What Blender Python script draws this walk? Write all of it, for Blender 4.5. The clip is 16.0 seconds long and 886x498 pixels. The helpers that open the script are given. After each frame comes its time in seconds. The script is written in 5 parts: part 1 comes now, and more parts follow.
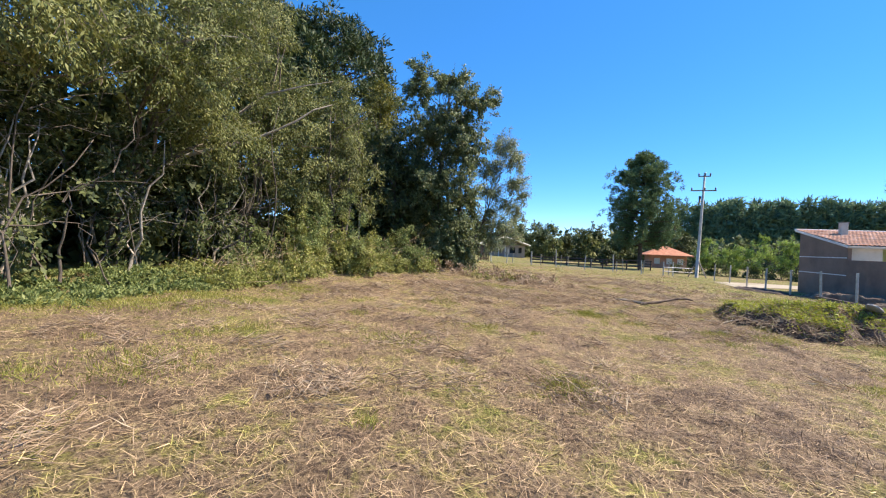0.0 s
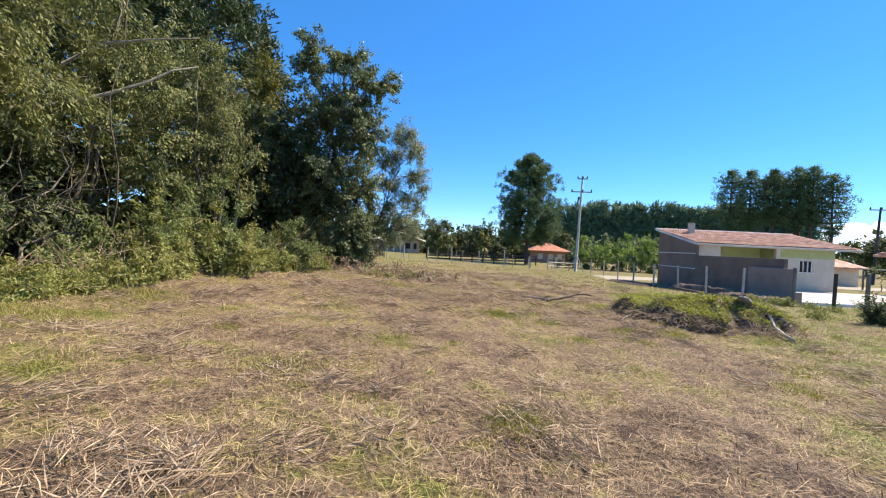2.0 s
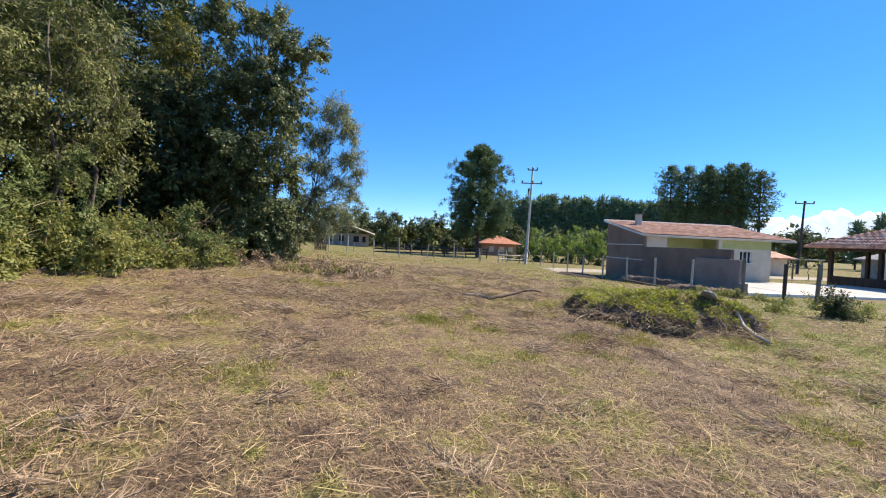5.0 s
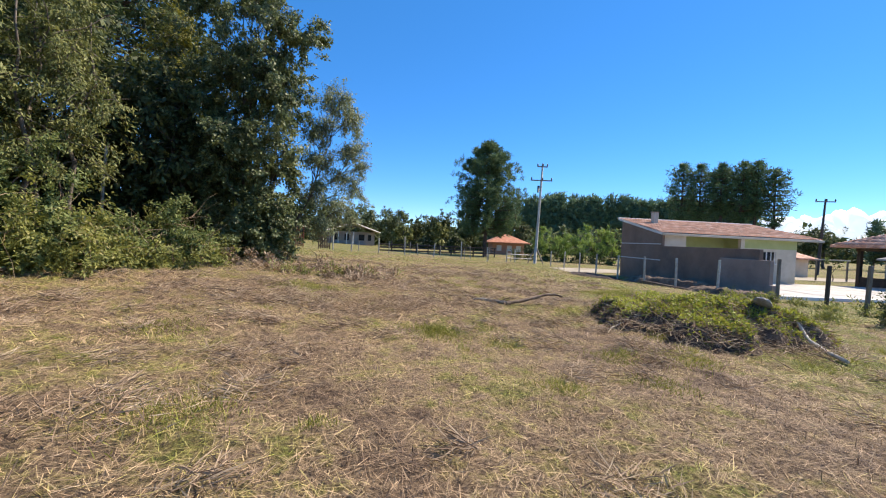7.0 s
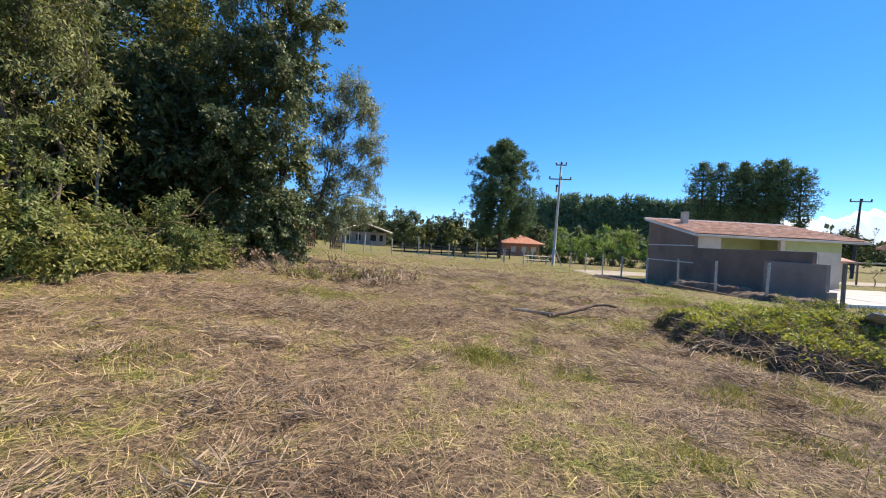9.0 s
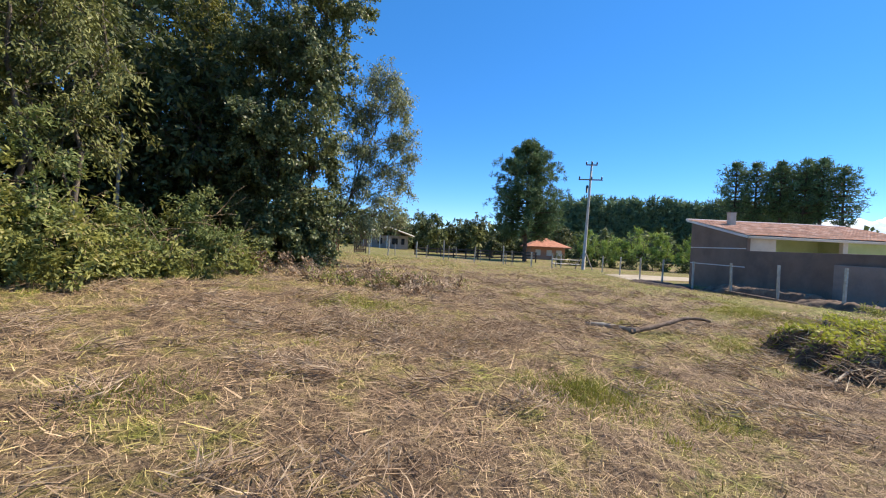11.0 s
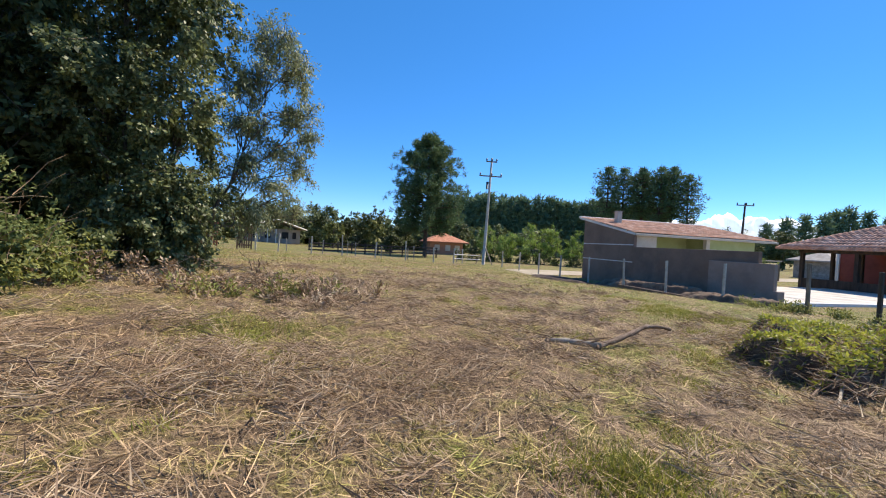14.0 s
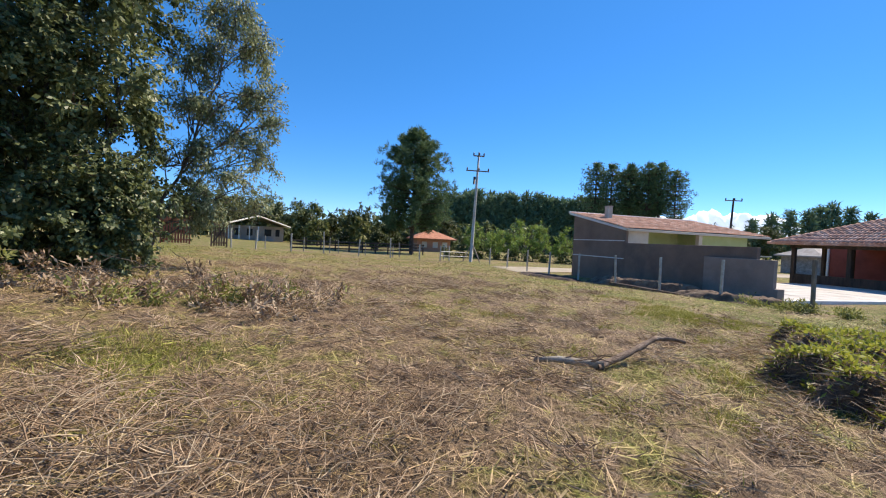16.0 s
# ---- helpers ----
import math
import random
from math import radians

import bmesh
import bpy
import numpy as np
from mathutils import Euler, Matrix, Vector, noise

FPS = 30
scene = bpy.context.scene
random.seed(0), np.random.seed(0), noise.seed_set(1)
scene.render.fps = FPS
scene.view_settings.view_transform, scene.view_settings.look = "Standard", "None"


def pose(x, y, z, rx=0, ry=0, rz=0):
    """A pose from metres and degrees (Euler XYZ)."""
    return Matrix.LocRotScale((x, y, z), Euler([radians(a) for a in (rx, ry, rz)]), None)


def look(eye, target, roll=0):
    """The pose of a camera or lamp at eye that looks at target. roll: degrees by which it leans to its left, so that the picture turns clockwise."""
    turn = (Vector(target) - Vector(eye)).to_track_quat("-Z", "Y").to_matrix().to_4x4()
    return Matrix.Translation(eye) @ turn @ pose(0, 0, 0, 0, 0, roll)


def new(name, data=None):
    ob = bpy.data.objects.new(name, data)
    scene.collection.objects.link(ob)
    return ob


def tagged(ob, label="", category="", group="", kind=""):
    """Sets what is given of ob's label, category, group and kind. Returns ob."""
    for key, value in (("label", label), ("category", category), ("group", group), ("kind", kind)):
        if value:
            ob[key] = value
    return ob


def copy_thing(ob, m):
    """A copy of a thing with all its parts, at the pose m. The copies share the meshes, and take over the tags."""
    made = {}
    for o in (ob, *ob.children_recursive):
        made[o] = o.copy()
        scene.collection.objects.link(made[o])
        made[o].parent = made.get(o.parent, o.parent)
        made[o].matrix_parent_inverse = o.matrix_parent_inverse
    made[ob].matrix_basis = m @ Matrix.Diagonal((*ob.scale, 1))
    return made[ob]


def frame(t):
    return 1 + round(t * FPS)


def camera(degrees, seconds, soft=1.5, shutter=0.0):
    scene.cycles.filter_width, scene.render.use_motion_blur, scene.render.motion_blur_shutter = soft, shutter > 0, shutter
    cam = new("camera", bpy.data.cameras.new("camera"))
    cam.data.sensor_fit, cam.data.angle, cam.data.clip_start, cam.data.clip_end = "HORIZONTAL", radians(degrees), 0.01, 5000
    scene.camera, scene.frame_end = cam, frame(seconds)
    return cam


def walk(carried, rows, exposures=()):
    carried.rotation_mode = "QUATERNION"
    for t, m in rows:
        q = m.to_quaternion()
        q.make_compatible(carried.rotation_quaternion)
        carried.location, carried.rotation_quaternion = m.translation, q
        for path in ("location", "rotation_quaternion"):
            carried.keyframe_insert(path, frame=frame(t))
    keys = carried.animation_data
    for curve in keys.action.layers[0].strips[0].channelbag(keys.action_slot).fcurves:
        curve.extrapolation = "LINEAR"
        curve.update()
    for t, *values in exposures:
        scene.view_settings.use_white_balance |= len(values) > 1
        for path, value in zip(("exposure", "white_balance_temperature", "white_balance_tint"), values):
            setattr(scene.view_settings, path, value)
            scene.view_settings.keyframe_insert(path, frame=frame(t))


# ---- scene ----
cam = camera(93.6, 16.0, soft=1.1)
METRES, EYE, TILT, LEAN, TURN = 9.97, 1.3, -0.4, 2.35, 0.0
ROWS = [
    (0.0, 0.0, 0.0, 0.0, 0.02, -0.28, -4.78),
    (0.5, -0.0104, 0.0279, -0.0007, -4.23, -0.03, -4.89),
    (1.0, -0.0125, 0.0632, -0.0033, -5.73, -0.04, -4.86),
    (1.5, -0.0124, 0.096, -0.0044, -8.96, 0.09, -4.87),
    (2.0, -0.0103, 0.1236, -0.0021, -14.61, 0.36, -4.91),
    (2.5, 0.0051, 0.151, -0.0053, -16.8, 0.31, -4.83),
    (3.0, 0.0227, 0.1775, -0.0034, -17.91, 0.18, -4.71),
    (3.5, 0.0427, 0.2077, -0.0036, -19.4, 0.14, -4.66),
    (4.0, 0.0616, 0.2332, -0.0036, -20.26, 0.09, -4.62),
    (4.5, 0.0849, 0.2607, -0.0038, -20.95, 0.05, -4.59),
    (7.0, 0.137, 0.3956, -0.0044, -20.09, -0.23, -4.77),
    (7.5, 0.139, 0.427, -0.0026, -19.69, -0.25, -4.83),
    (8.0, 0.1471, 0.4617, -0.0036, -19.32, -0.29, -4.86),
    (8.5, 0.1456, 0.4962, -0.0045, -19.0, -0.3, -4.91),
    (9.0, 0.1391, 0.5319, -0.0061, -18.69, -0.26, -4.98),
    (9.5, 0.1387, 0.5695, -0.0083, -17.33, -0.19, -4.93),
    (10.0, 0.1308, 0.6003, -0.0104, -15.89, -0.02, -4.92),
    (12.5, 0.1009, 0.7472, -0.0142, -19.21, 0.02, -5.03),
    (13.0, 0.11, 0.7791, -0.0112, -21.98, 0.08, -4.97),
    (13.5, 0.1154, 0.8073, -0.0101, -26.57, 0.36, -4.94),
    (14.0, 0.1231, 0.8294, -0.0093, -30.5, 0.49, -4.89),
    (14.5, 0.1436, 0.8493, -0.0098, -31.28, 0.4, -4.8),
    (15.0, 0.163, 0.8672, -0.0069, -32.09, 0.37, -4.71),
    (15.5, 0.1821, 0.8912, -0.0056, -32.33, 0.31, -4.68),
    (16.0, 0.2031, 0.9123, -0.0064, -32.0, 0.2, -4.6),
]
walk(cam, [(t, pose(0, 0, EYE, TILT, LEAN, TURN) @ pose(METRES * x, METRES * y, METRES * z, 90 + pitch, roll, yaw)) for t, x, y, z, yaw, pitch, roll in ROWS], exposures=[(0.0, 1.0), (1.5, 0.98), (3.0, 0.78), (9.0, 0.71), (12.5, 0.73), (14.0, 0.61), (16.0, 0.56)])

# ---- world and sun ----
SUN_AZ, SUN_EL = radians(5), radians(48)          # azimuth from +x towards +y
SUN_DIR = Vector((math.cos(SUN_EL) * math.cos(SUN_AZ), math.cos(SUN_EL) * math.sin(SUN_AZ), math.sin(SUN_EL)))
world = bpy.data.worlds.new("sky")
scene.world = world
world.use_nodes = True
wn = world.node_tree
sky = wn.nodes.new("ShaderNodeTexSky")
sky.sky_type, sky.sun_disc = "NISHITA", False
sky.sun_elevation, sky.sun_rotation = SUN_EL, radians(90) - SUN_AZ
sky.altitude, sky.air_density, sky.dust_density, sky.ozone_density = 1600, 0.8, 0.12, 4.6
deep = wn.nodes.new("ShaderNodeHueSaturation")
deep.inputs["Hue"].default_value, deep.inputs["Saturation"].default_value = 0.4985, 1.25
wn.links.new(sky.outputs[0], deep.inputs["Color"])
tint = wn.nodes.new("ShaderNodeMix")
tint.data_type, tint.blend_type = "RGBA", "MULTIPLY"
tint.inputs[0].default_value, tint.inputs[7].default_value = 1.0, (1.0, 0.965, 1.02, 1)
wn.links.new(deep.outputs[0], tint.inputs[6])
even = wn.nodes.new("ShaderNodeMix")
even.data_type = "RGBA"
even.inputs[0].default_value, even.inputs[7].default_value = 0.3, (0.42, 1.66, 3.95, 1)
wn.links.new(tint.outputs[2], even.inputs[6])
wn.links.new(even.outputs[2], wn.nodes["Background"].inputs[0])
wn.nodes["Background"].inputs[1].default_value = 0.149
sun = new("sun", bpy.data.lights.new("sun", "SUN"))
sun.data.energy, sun.data.angle, sun.data.color = 5.0, radians(0.5), (1.0, 0.865, 0.70)
sun.matrix_world = look(SUN_DIR * 60, (0, 0, 0))

# ---- materials ----
def nodes_of(name):
    m = bpy.data.materials.new(name)
    m.use_nodes = True
    return m, m.node_tree, m.node_tree.nodes["Principled BSDF"]


def ramp_node(nt, stops):
    r = nt.nodes.new("ShaderNodeValToRGB")
    els = r.color_ramp.elements
    while len(els) < len(stops):
        els.new(0.5)
    for e, (p, c) in zip(els, stops):
        e.position, e.color = p, (*c, 1)
    return r


def noise_node(nt, scale, detail=4, rough=0.55, vec=None, stretch=None):
    n = nt.nodes.new("ShaderNodeTexNoise")
    n.inputs["Scale"].default_value, n.inputs["Detail"].default_value, n.inputs["Roughness"].default_value = scale, detail, rough
    g = nt.nodes.new("ShaderNodeNewGeometry")
    src = g.outputs["Position"]
    if stretch:
        mp = nt.nodes.new("ShaderNodeMapping")
        mp.inputs["Scale"].default_value = stretch
        nt.links.new(src, mp.inputs[0])
        src = mp.outputs[0]
    nt.links.new(src, n.inputs["Vector"])
    return n


def surface(name, stops, scale=4, rough=0.85, bump=0.3, fine=40, stains=None, stretch=None, metal=0.0):
    """A worn surface: colour by coarse noise, grain and relief by fine noise, optional stains at a third scale."""
    m, nt, b = nodes_of(name)
    n1, n2 = noise_node(nt, scale, stretch=stretch), noise_node(nt, fine, 6, 0.65, stretch=stretch)
    mixv = nt.nodes.new("ShaderNodeMath")
    mixv.operation = "MULTIPLY_ADD"
    nt.links.new(n2.outputs[0], mixv.inputs[0])
    mixv.inputs[1].default_value = 0.45
    sub = nt.nodes.new("ShaderNodeMath")
    sub.operation = "SUBTRACT"
    nt.links.new(n1.outputs[0], sub.inputs[0])
    sub.inputs[1].default_value = 0.22
    nt.links.new(sub.outputs[0], mixv.inputs[2])
    r = ramp_node(nt, stops)
    nt.links.new(mixv.outputs[0], r.inputs[0])
    col = r.outputs[0]
    if stains:
        n3 = noise_node(nt, stains[0], 5, 0.7)
        r3 = ramp_node(nt, [(0.5, (0, 0, 0)), (0.68, (1, 1, 1))])
        nt.links.new(n3.outputs[0], r3.inputs[0])
        mx = nt.nodes.new("ShaderNodeMix")
        mx.data_type = "RGBA"
        sc = nt.nodes.new("ShaderNodeMath")
        sc.operation = "MULTIPLY"
        sc.inputs[1].default_value = stains[2]
        nt.links.new(r3.outputs[0], sc.inputs[0])
        nt.links.new(sc.outputs[0], mx.inputs[0])
        nt.links.new(col, mx.inputs[6])
        mx.inputs[7].default_value = (*stains[1], 1)
        col = mx.outputs[2]
    nt.links.new(col, b.inputs["Base Color"])
    b.inputs["Roughness"].default_value, b.inputs["Metallic"].default_value = rough, metal
    bp = nt.nodes.new("ShaderNodeBump")
    bp.inputs["Strength"].default_value, bp.inputs["Distance"].default_value = bump, 0.02
    nt.links.new(n2.outputs[0], bp.inputs["Height"])
    nt.links.new(bp.outputs[0], b.inputs["Normal"])
    return m


def leaf_material(name, stops, through_light=0.3, rough=0.5, clump=0.5):
    """Leaves: colour varied leaf by leaf and clump by clump, light passing through the blade."""
    m, nt, b = nodes_of(name)
    g = nt.nodes.new("ShaderNodeNewGeometry")
    n = noise_node(nt, clump, 5, 0.62)
    add = nt.nodes.new("ShaderNodeMath")
    add.operation = "MULTIPLY_ADD"
    nt.links.new(g.outputs["Random Per Island"], add.inputs[0])
    add.inputs[1].default_value = 0.55
    sub = nt.nodes.new("ShaderNodeMath")
    sub.operation = "SUBTRACT"
    nt.links.new(n.outputs[0], sub.inputs[0])
    sub.inputs[1].default_value = 0.27
    nt.links.new(sub.outputs[0], add.inputs[2])
    r = ramp_node(nt, stops)
    nt.links.new(add.outputs[0], r.inputs[0])
    nt.links.new(r.outputs[0], b.inputs["Base Color"])
    b.inputs["Roughness"].default_value = rough
    tr = nt.nodes.new("ShaderNodeBsdfTranslucent")
    nt.links.new(r.outputs[0], tr.inputs[0])
    mx = nt.nodes.new("ShaderNodeMixShader")
    mx.inputs[0].default_value = through_light
    nt.links.new(b.outputs[0], mx.inputs[1])
    nt.links.new(tr.outputs[0], mx.inputs[2])
    nt.links.new(mx.outputs[0], nt.nodes["Material Output"].inputs[0])
    return m


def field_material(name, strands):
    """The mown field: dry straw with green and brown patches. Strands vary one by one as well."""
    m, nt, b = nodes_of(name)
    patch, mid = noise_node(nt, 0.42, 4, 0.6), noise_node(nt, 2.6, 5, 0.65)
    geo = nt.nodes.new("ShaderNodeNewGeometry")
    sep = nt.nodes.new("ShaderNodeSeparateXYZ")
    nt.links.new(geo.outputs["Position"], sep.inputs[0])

    def mathn(op, a, bb, c=None):
        q = nt.nodes.new("ShaderNodeMath")
        q.operation = op
        for k, v in enumerate((a, bb, c)):
            if v is None:
                continue
            if isinstance(v, (int, float)):
                q.inputs[k].default_value = v
            else:
                nt.links.new(v, q.inputs[k])
        return q.outputs[0]

    def smooth(v, lo, hi):
        q = nt.nodes.new("ShaderNodeMapRange")
        q.interpolation_type = "SMOOTHSTEP"
        q.inputs[1].default_value, q.inputs[2].default_value = lo, hi
        nt.links.new(v, q.inputs[0])
        return q.outputs[0]

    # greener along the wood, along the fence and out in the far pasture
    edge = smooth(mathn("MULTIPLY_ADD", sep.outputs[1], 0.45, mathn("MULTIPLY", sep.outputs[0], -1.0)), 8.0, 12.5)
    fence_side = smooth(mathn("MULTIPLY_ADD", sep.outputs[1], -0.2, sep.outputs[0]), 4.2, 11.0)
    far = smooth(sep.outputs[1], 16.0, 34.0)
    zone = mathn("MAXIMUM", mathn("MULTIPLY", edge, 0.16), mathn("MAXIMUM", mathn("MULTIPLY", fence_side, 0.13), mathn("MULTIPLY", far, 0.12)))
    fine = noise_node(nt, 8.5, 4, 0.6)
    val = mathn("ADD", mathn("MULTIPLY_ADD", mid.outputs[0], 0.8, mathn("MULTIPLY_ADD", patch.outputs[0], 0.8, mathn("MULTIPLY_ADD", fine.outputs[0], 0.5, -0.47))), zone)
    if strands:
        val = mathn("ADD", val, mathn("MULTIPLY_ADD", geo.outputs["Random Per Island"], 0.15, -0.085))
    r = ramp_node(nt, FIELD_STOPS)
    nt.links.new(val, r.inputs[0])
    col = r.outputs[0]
    if strands:
        hsv = nt.nodes.new("ShaderNodeHueSaturation")
        wh = nt.nodes.new("ShaderNodeTexWhiteNoise")
        wh.noise_dimensions = "1D"
        nt.links.new(geo.outputs["Random Per Island"], wh.inputs["W"])
        nt.links.new(mathn("MULTIPLY_ADD", wh.outputs[0], 1.05, 0.42), hsv.inputs["Value"])
        nt.links.new(col, hsv.inputs["Color"])
        col = hsv.outputs[0]
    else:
        # thatch and soil between the strands, darkened in patches for shade in the gaps
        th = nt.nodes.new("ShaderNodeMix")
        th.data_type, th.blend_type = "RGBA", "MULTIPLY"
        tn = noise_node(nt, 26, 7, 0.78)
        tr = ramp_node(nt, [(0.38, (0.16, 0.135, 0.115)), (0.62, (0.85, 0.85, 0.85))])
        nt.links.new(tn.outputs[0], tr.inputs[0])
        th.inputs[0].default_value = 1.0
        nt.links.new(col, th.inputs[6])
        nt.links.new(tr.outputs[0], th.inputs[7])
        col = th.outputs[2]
    nt.links.new(col, b.inputs["Base Color"])
    b.inputs["Roughness"].default_value = 0.75 if strands else 0.95
    if not strands:
        fn = noise_node(nt, 30, 8, 0.75)
        bp = nt.nodes.new("ShaderNodeBump")
        bp.inputs["Strength"].default_value, bp.inputs["Distance"].default_value = 1.0, 0.05
        nt.links.new(fn.outputs[0], bp.inputs["Height"])
        nt.links.new(bp.outputs[0], b.inputs["Normal"])
    return m


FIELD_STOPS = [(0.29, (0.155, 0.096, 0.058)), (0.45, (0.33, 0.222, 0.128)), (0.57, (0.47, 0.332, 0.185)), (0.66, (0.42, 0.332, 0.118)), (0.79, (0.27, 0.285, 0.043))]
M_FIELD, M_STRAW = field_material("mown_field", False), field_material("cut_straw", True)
M_BARK = surface("grey_bark", [(0.3, (0.05, 0.04, 0.03)), (0.6, (0.16, 0.13, 0.10)), (0.8, (0.26, 0.23, 0.19))], 6, 0.9, 0.8, 60, stretch=(1, 1, 0.3))
M_BROWNBARK = surface("brown_bark", [(0.3, (0.09, 0.06, 0.042)), (0.6, (0.24, 0.17, 0.12)), (0.8, (0.42, 0.34, 0.26))], 7, 0.9, 0.8, 50)
M_PALE = surface("pale_bark", [(0.3, (0.16, 0.13, 0.10)), (0.6, (0.36, 0.32, 0.26)), (0.8, (0.5, 0.46, 0.4))], 8, 0.9, 0.6, 60)
M_BARKLESS = surface("bleached_barkless_wood", [(0.3, (0.42, 0.36, 0.29)), (0.7, (0.62, 0.56, 0.47))], 6, 0.8, 0.4, 50)
M_PINEBARK = surface("pine_bark", [(0.3, (0.04, 0.03, 0.025)), (0.7, (0.16, 0.10, 0.07))], 5, 0.95, 0.8, 40)
M_OLIVE = leaf_material("olive_leaves", [(0.15, (0.058, 0.076, 0.023)), (0.5, (0.166, 0.190, 0.052)), (0.85, (0.315, 0.315, 0.099))], 0.3, 0.65)
M_GREEN = leaf_material("broad_green_leaves", [(0.15, (0.046, 0.066, 0.024)), (0.5, (0.13, 0.165, 0.06)), (0.9, (0.35, 0.385, 0.17))], 0.34, 0.5)
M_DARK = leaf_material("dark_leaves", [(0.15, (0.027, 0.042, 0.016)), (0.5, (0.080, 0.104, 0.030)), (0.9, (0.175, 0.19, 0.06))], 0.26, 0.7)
M_SILVER = leaf_material("silvery_leaves", [(0.15, (0.095, 0.13, 0.065)), (0.5, (0.22, 0.265, 0.13)), (0.9, (0.43, 0.445, 0.23))], 0.35, 0.55)
M_YELLOW = leaf_material("yellowish_leaves", [(0.15, (0.06, 0.066, 0.01)), (0.5, (0.168, 0.168, 0.024)), (0.9, (0.288, 0.252, 0.048))], 0.35, 0.72)
M_NEEDLE = leaf_material("pine_needles", [(0.15, (0.045, 0.078, 0.036)), (0.5, (0.112, 0.182, 0.072)), (0.9, (0.20, 0.27, 0.115))], 0.25, 0.72)
M_ARAU = leaf_material("araucaria_needles", [(0.15, (0.02, 0.035, 0.012)), (0.5, (0.05, 0.08, 0.024)), (0.9, (0.1, 0.13, 0.04))], 0.15, 0.6)
# distance haze put into the colour: paler and bluer than the near needles
M_NEEDLE_F = leaf_material("hazy_far_needles", [(0.15, (0.068, 0.122, 0.082)), (0.5, (0.15, 0.231, 0.122)), (0.9, (0.272, 0.354, 0.163))], 0.2, 0.72)
M_BAMBOO = leaf_material("fresh_green_leaves", [(0.15, (0.095, 0.145, 0.028)), (0.5, (0.235, 0.345, 0.068)), (0.9, (0.42, 0.50, 0.14))], 0.35, 0.72)
M_WEED = leaf_material("weed_leaves", [(0.15, (0.115, 0.12, 0.03)), (0.45, (0.25, 0.27, 0.065)), (0.7, (0.35, 0.36, 0.10)), (0.9, (0.50, 0.43, 0.21))], 0.38, 0.65)
M_LUSH = leaf_material("lush_weed_leaves", [(0.15, (0.075, 0.11, 0.032)), (0.5, (0.19, 0.24, 0.07)), (0.9, (0.37, 0.38, 0.14))], 0.35, 0.7)
M_HEAP = leaf_material("heap_leaves", [(0.15, (0.15, 0.16, 0.025)), (0.5, (0.33, 0.36, 0.045)), (0.9, (0.52, 0.52, 0.10))], 0.35, 0.65)
M_GRASS = leaf_material("grass_blades", [(0.15, (0.15, 0.165, 0.03)), (0.5, (0.31, 0.31, 0.055)), (0.9, (0.47, 0.42, 0.14))], 0.35, 0.65)
M_HAY = leaf_material("brown_hay", [(0.15, (0.17, 0.11, 0.07)), (0.5, (0.34, 0.24, 0.155)), (0.9, (0.55, 0.44, 0.29))], 0.1, 0.85, 0.8)
M_STALK = leaf_material("dry_stalks", [(0.15, (0.16, 0.10, 0.06)), (0.5, (0.36, 0.25, 0.15)), (0.9, (0.55, 0.45, 0.30))], 0.05, 0.8)
M_CONC = surface("weathered_concrete", [(0.3, (0.22, 0.20, 0.17)), (0.7, (0.42, 0.39, 0.34))], 3, 0.9, 0.3, 60, (9, (0.12, 0.11, 0.09), 0.6))
M_POLE = surface("pale_concrete", [(0.3, (0.38, 0.35, 0.30)), (0.7, (0.58, 0.55, 0.48))], 3, 0.9, 0.3, 60, (7, (0.24, 0.21, 0.17), 0.5))
M_RENDER = surface("grey_cement_render", [(0.3, (0.19, 0.126, 0.094)), (0.7, (0.262, 0.182, 0.139))], 0.9, 0.92, 0.25, 30, (0.7, (0.098, 0.082, 0.074), 0.5))
M_SHADED_WHITE = surface("white_wall_in_shade", [(0.3, (0.33, 0.275, 0.235)), (0.7, (0.44, 0.38, 0.33))], 1.2, 0.92, 0.25, 30, (1.5, (0.25, 0.23, 0.21), 0.5))
M_CREAM = surface("cream_paint", [(0.3, (0.52, 0.45, 0.34)), (0.7, (0.62, 0.56, 0.45))], 1.5, 0.8, 0.1, 40, (2, (0.42, 0.37, 0.28), 0.4))
M_LIME = surface("lime_green_paint", [(0.3, (0.36, 0.40, 0.15)), (0.7, (0.45, 0.48, 0.22))], 1.5, 0.8, 0.1, 40)
M_RENDER3 = surface("stained_cement_render", [(0.3, (0.27, 0.20, 0.165)), (0.7, (0.36, 0.28, 0.235))], 1.2, 0.92, 0.25, 30, (1.5, (0.2, 0.17, 0.15), 0.5))
M_DARKSOIL = surface("dark_soil", [(0.3, (0.065, 0.043, 0.032)), (0.55, (0.145, 0.099, 0.070)), (0.8, (0.290, 0.210, 0.145))], 7, 0.95, 0.9, 45)
# soil colour darkened to carry the shadow of the house
M_SHADOW_SOIL = surface("soil_in_house_shadow", [(0.3, (0.030, 0.019, 0.014)), (0.55, (0.070, 0.044, 0.031)), (0.8, (0.14, 0.095, 0.066))], 3, 0.95, 0.9, 30)
M_TILE = surface("clay_roof_tiles", [(0.28, (0.36, 0.16, 0.10)), (0.5, (0.60, 0.31, 0.20)), (0.72, (0.76, 0.52, 0.40))], 2.2, 0.88, 0.3, 26, (1.7, (0.26, 0.16, 0.12), 0.8))
M_TILE2 = surface("orange_roof_tiles", [(0.25, (0.32, 0.12, 0.06)), (0.6, (0.48, 0.20, 0.11)), (0.8, (0.56, 0.30, 0.18))], 2, 0.85, 0.3, 20)
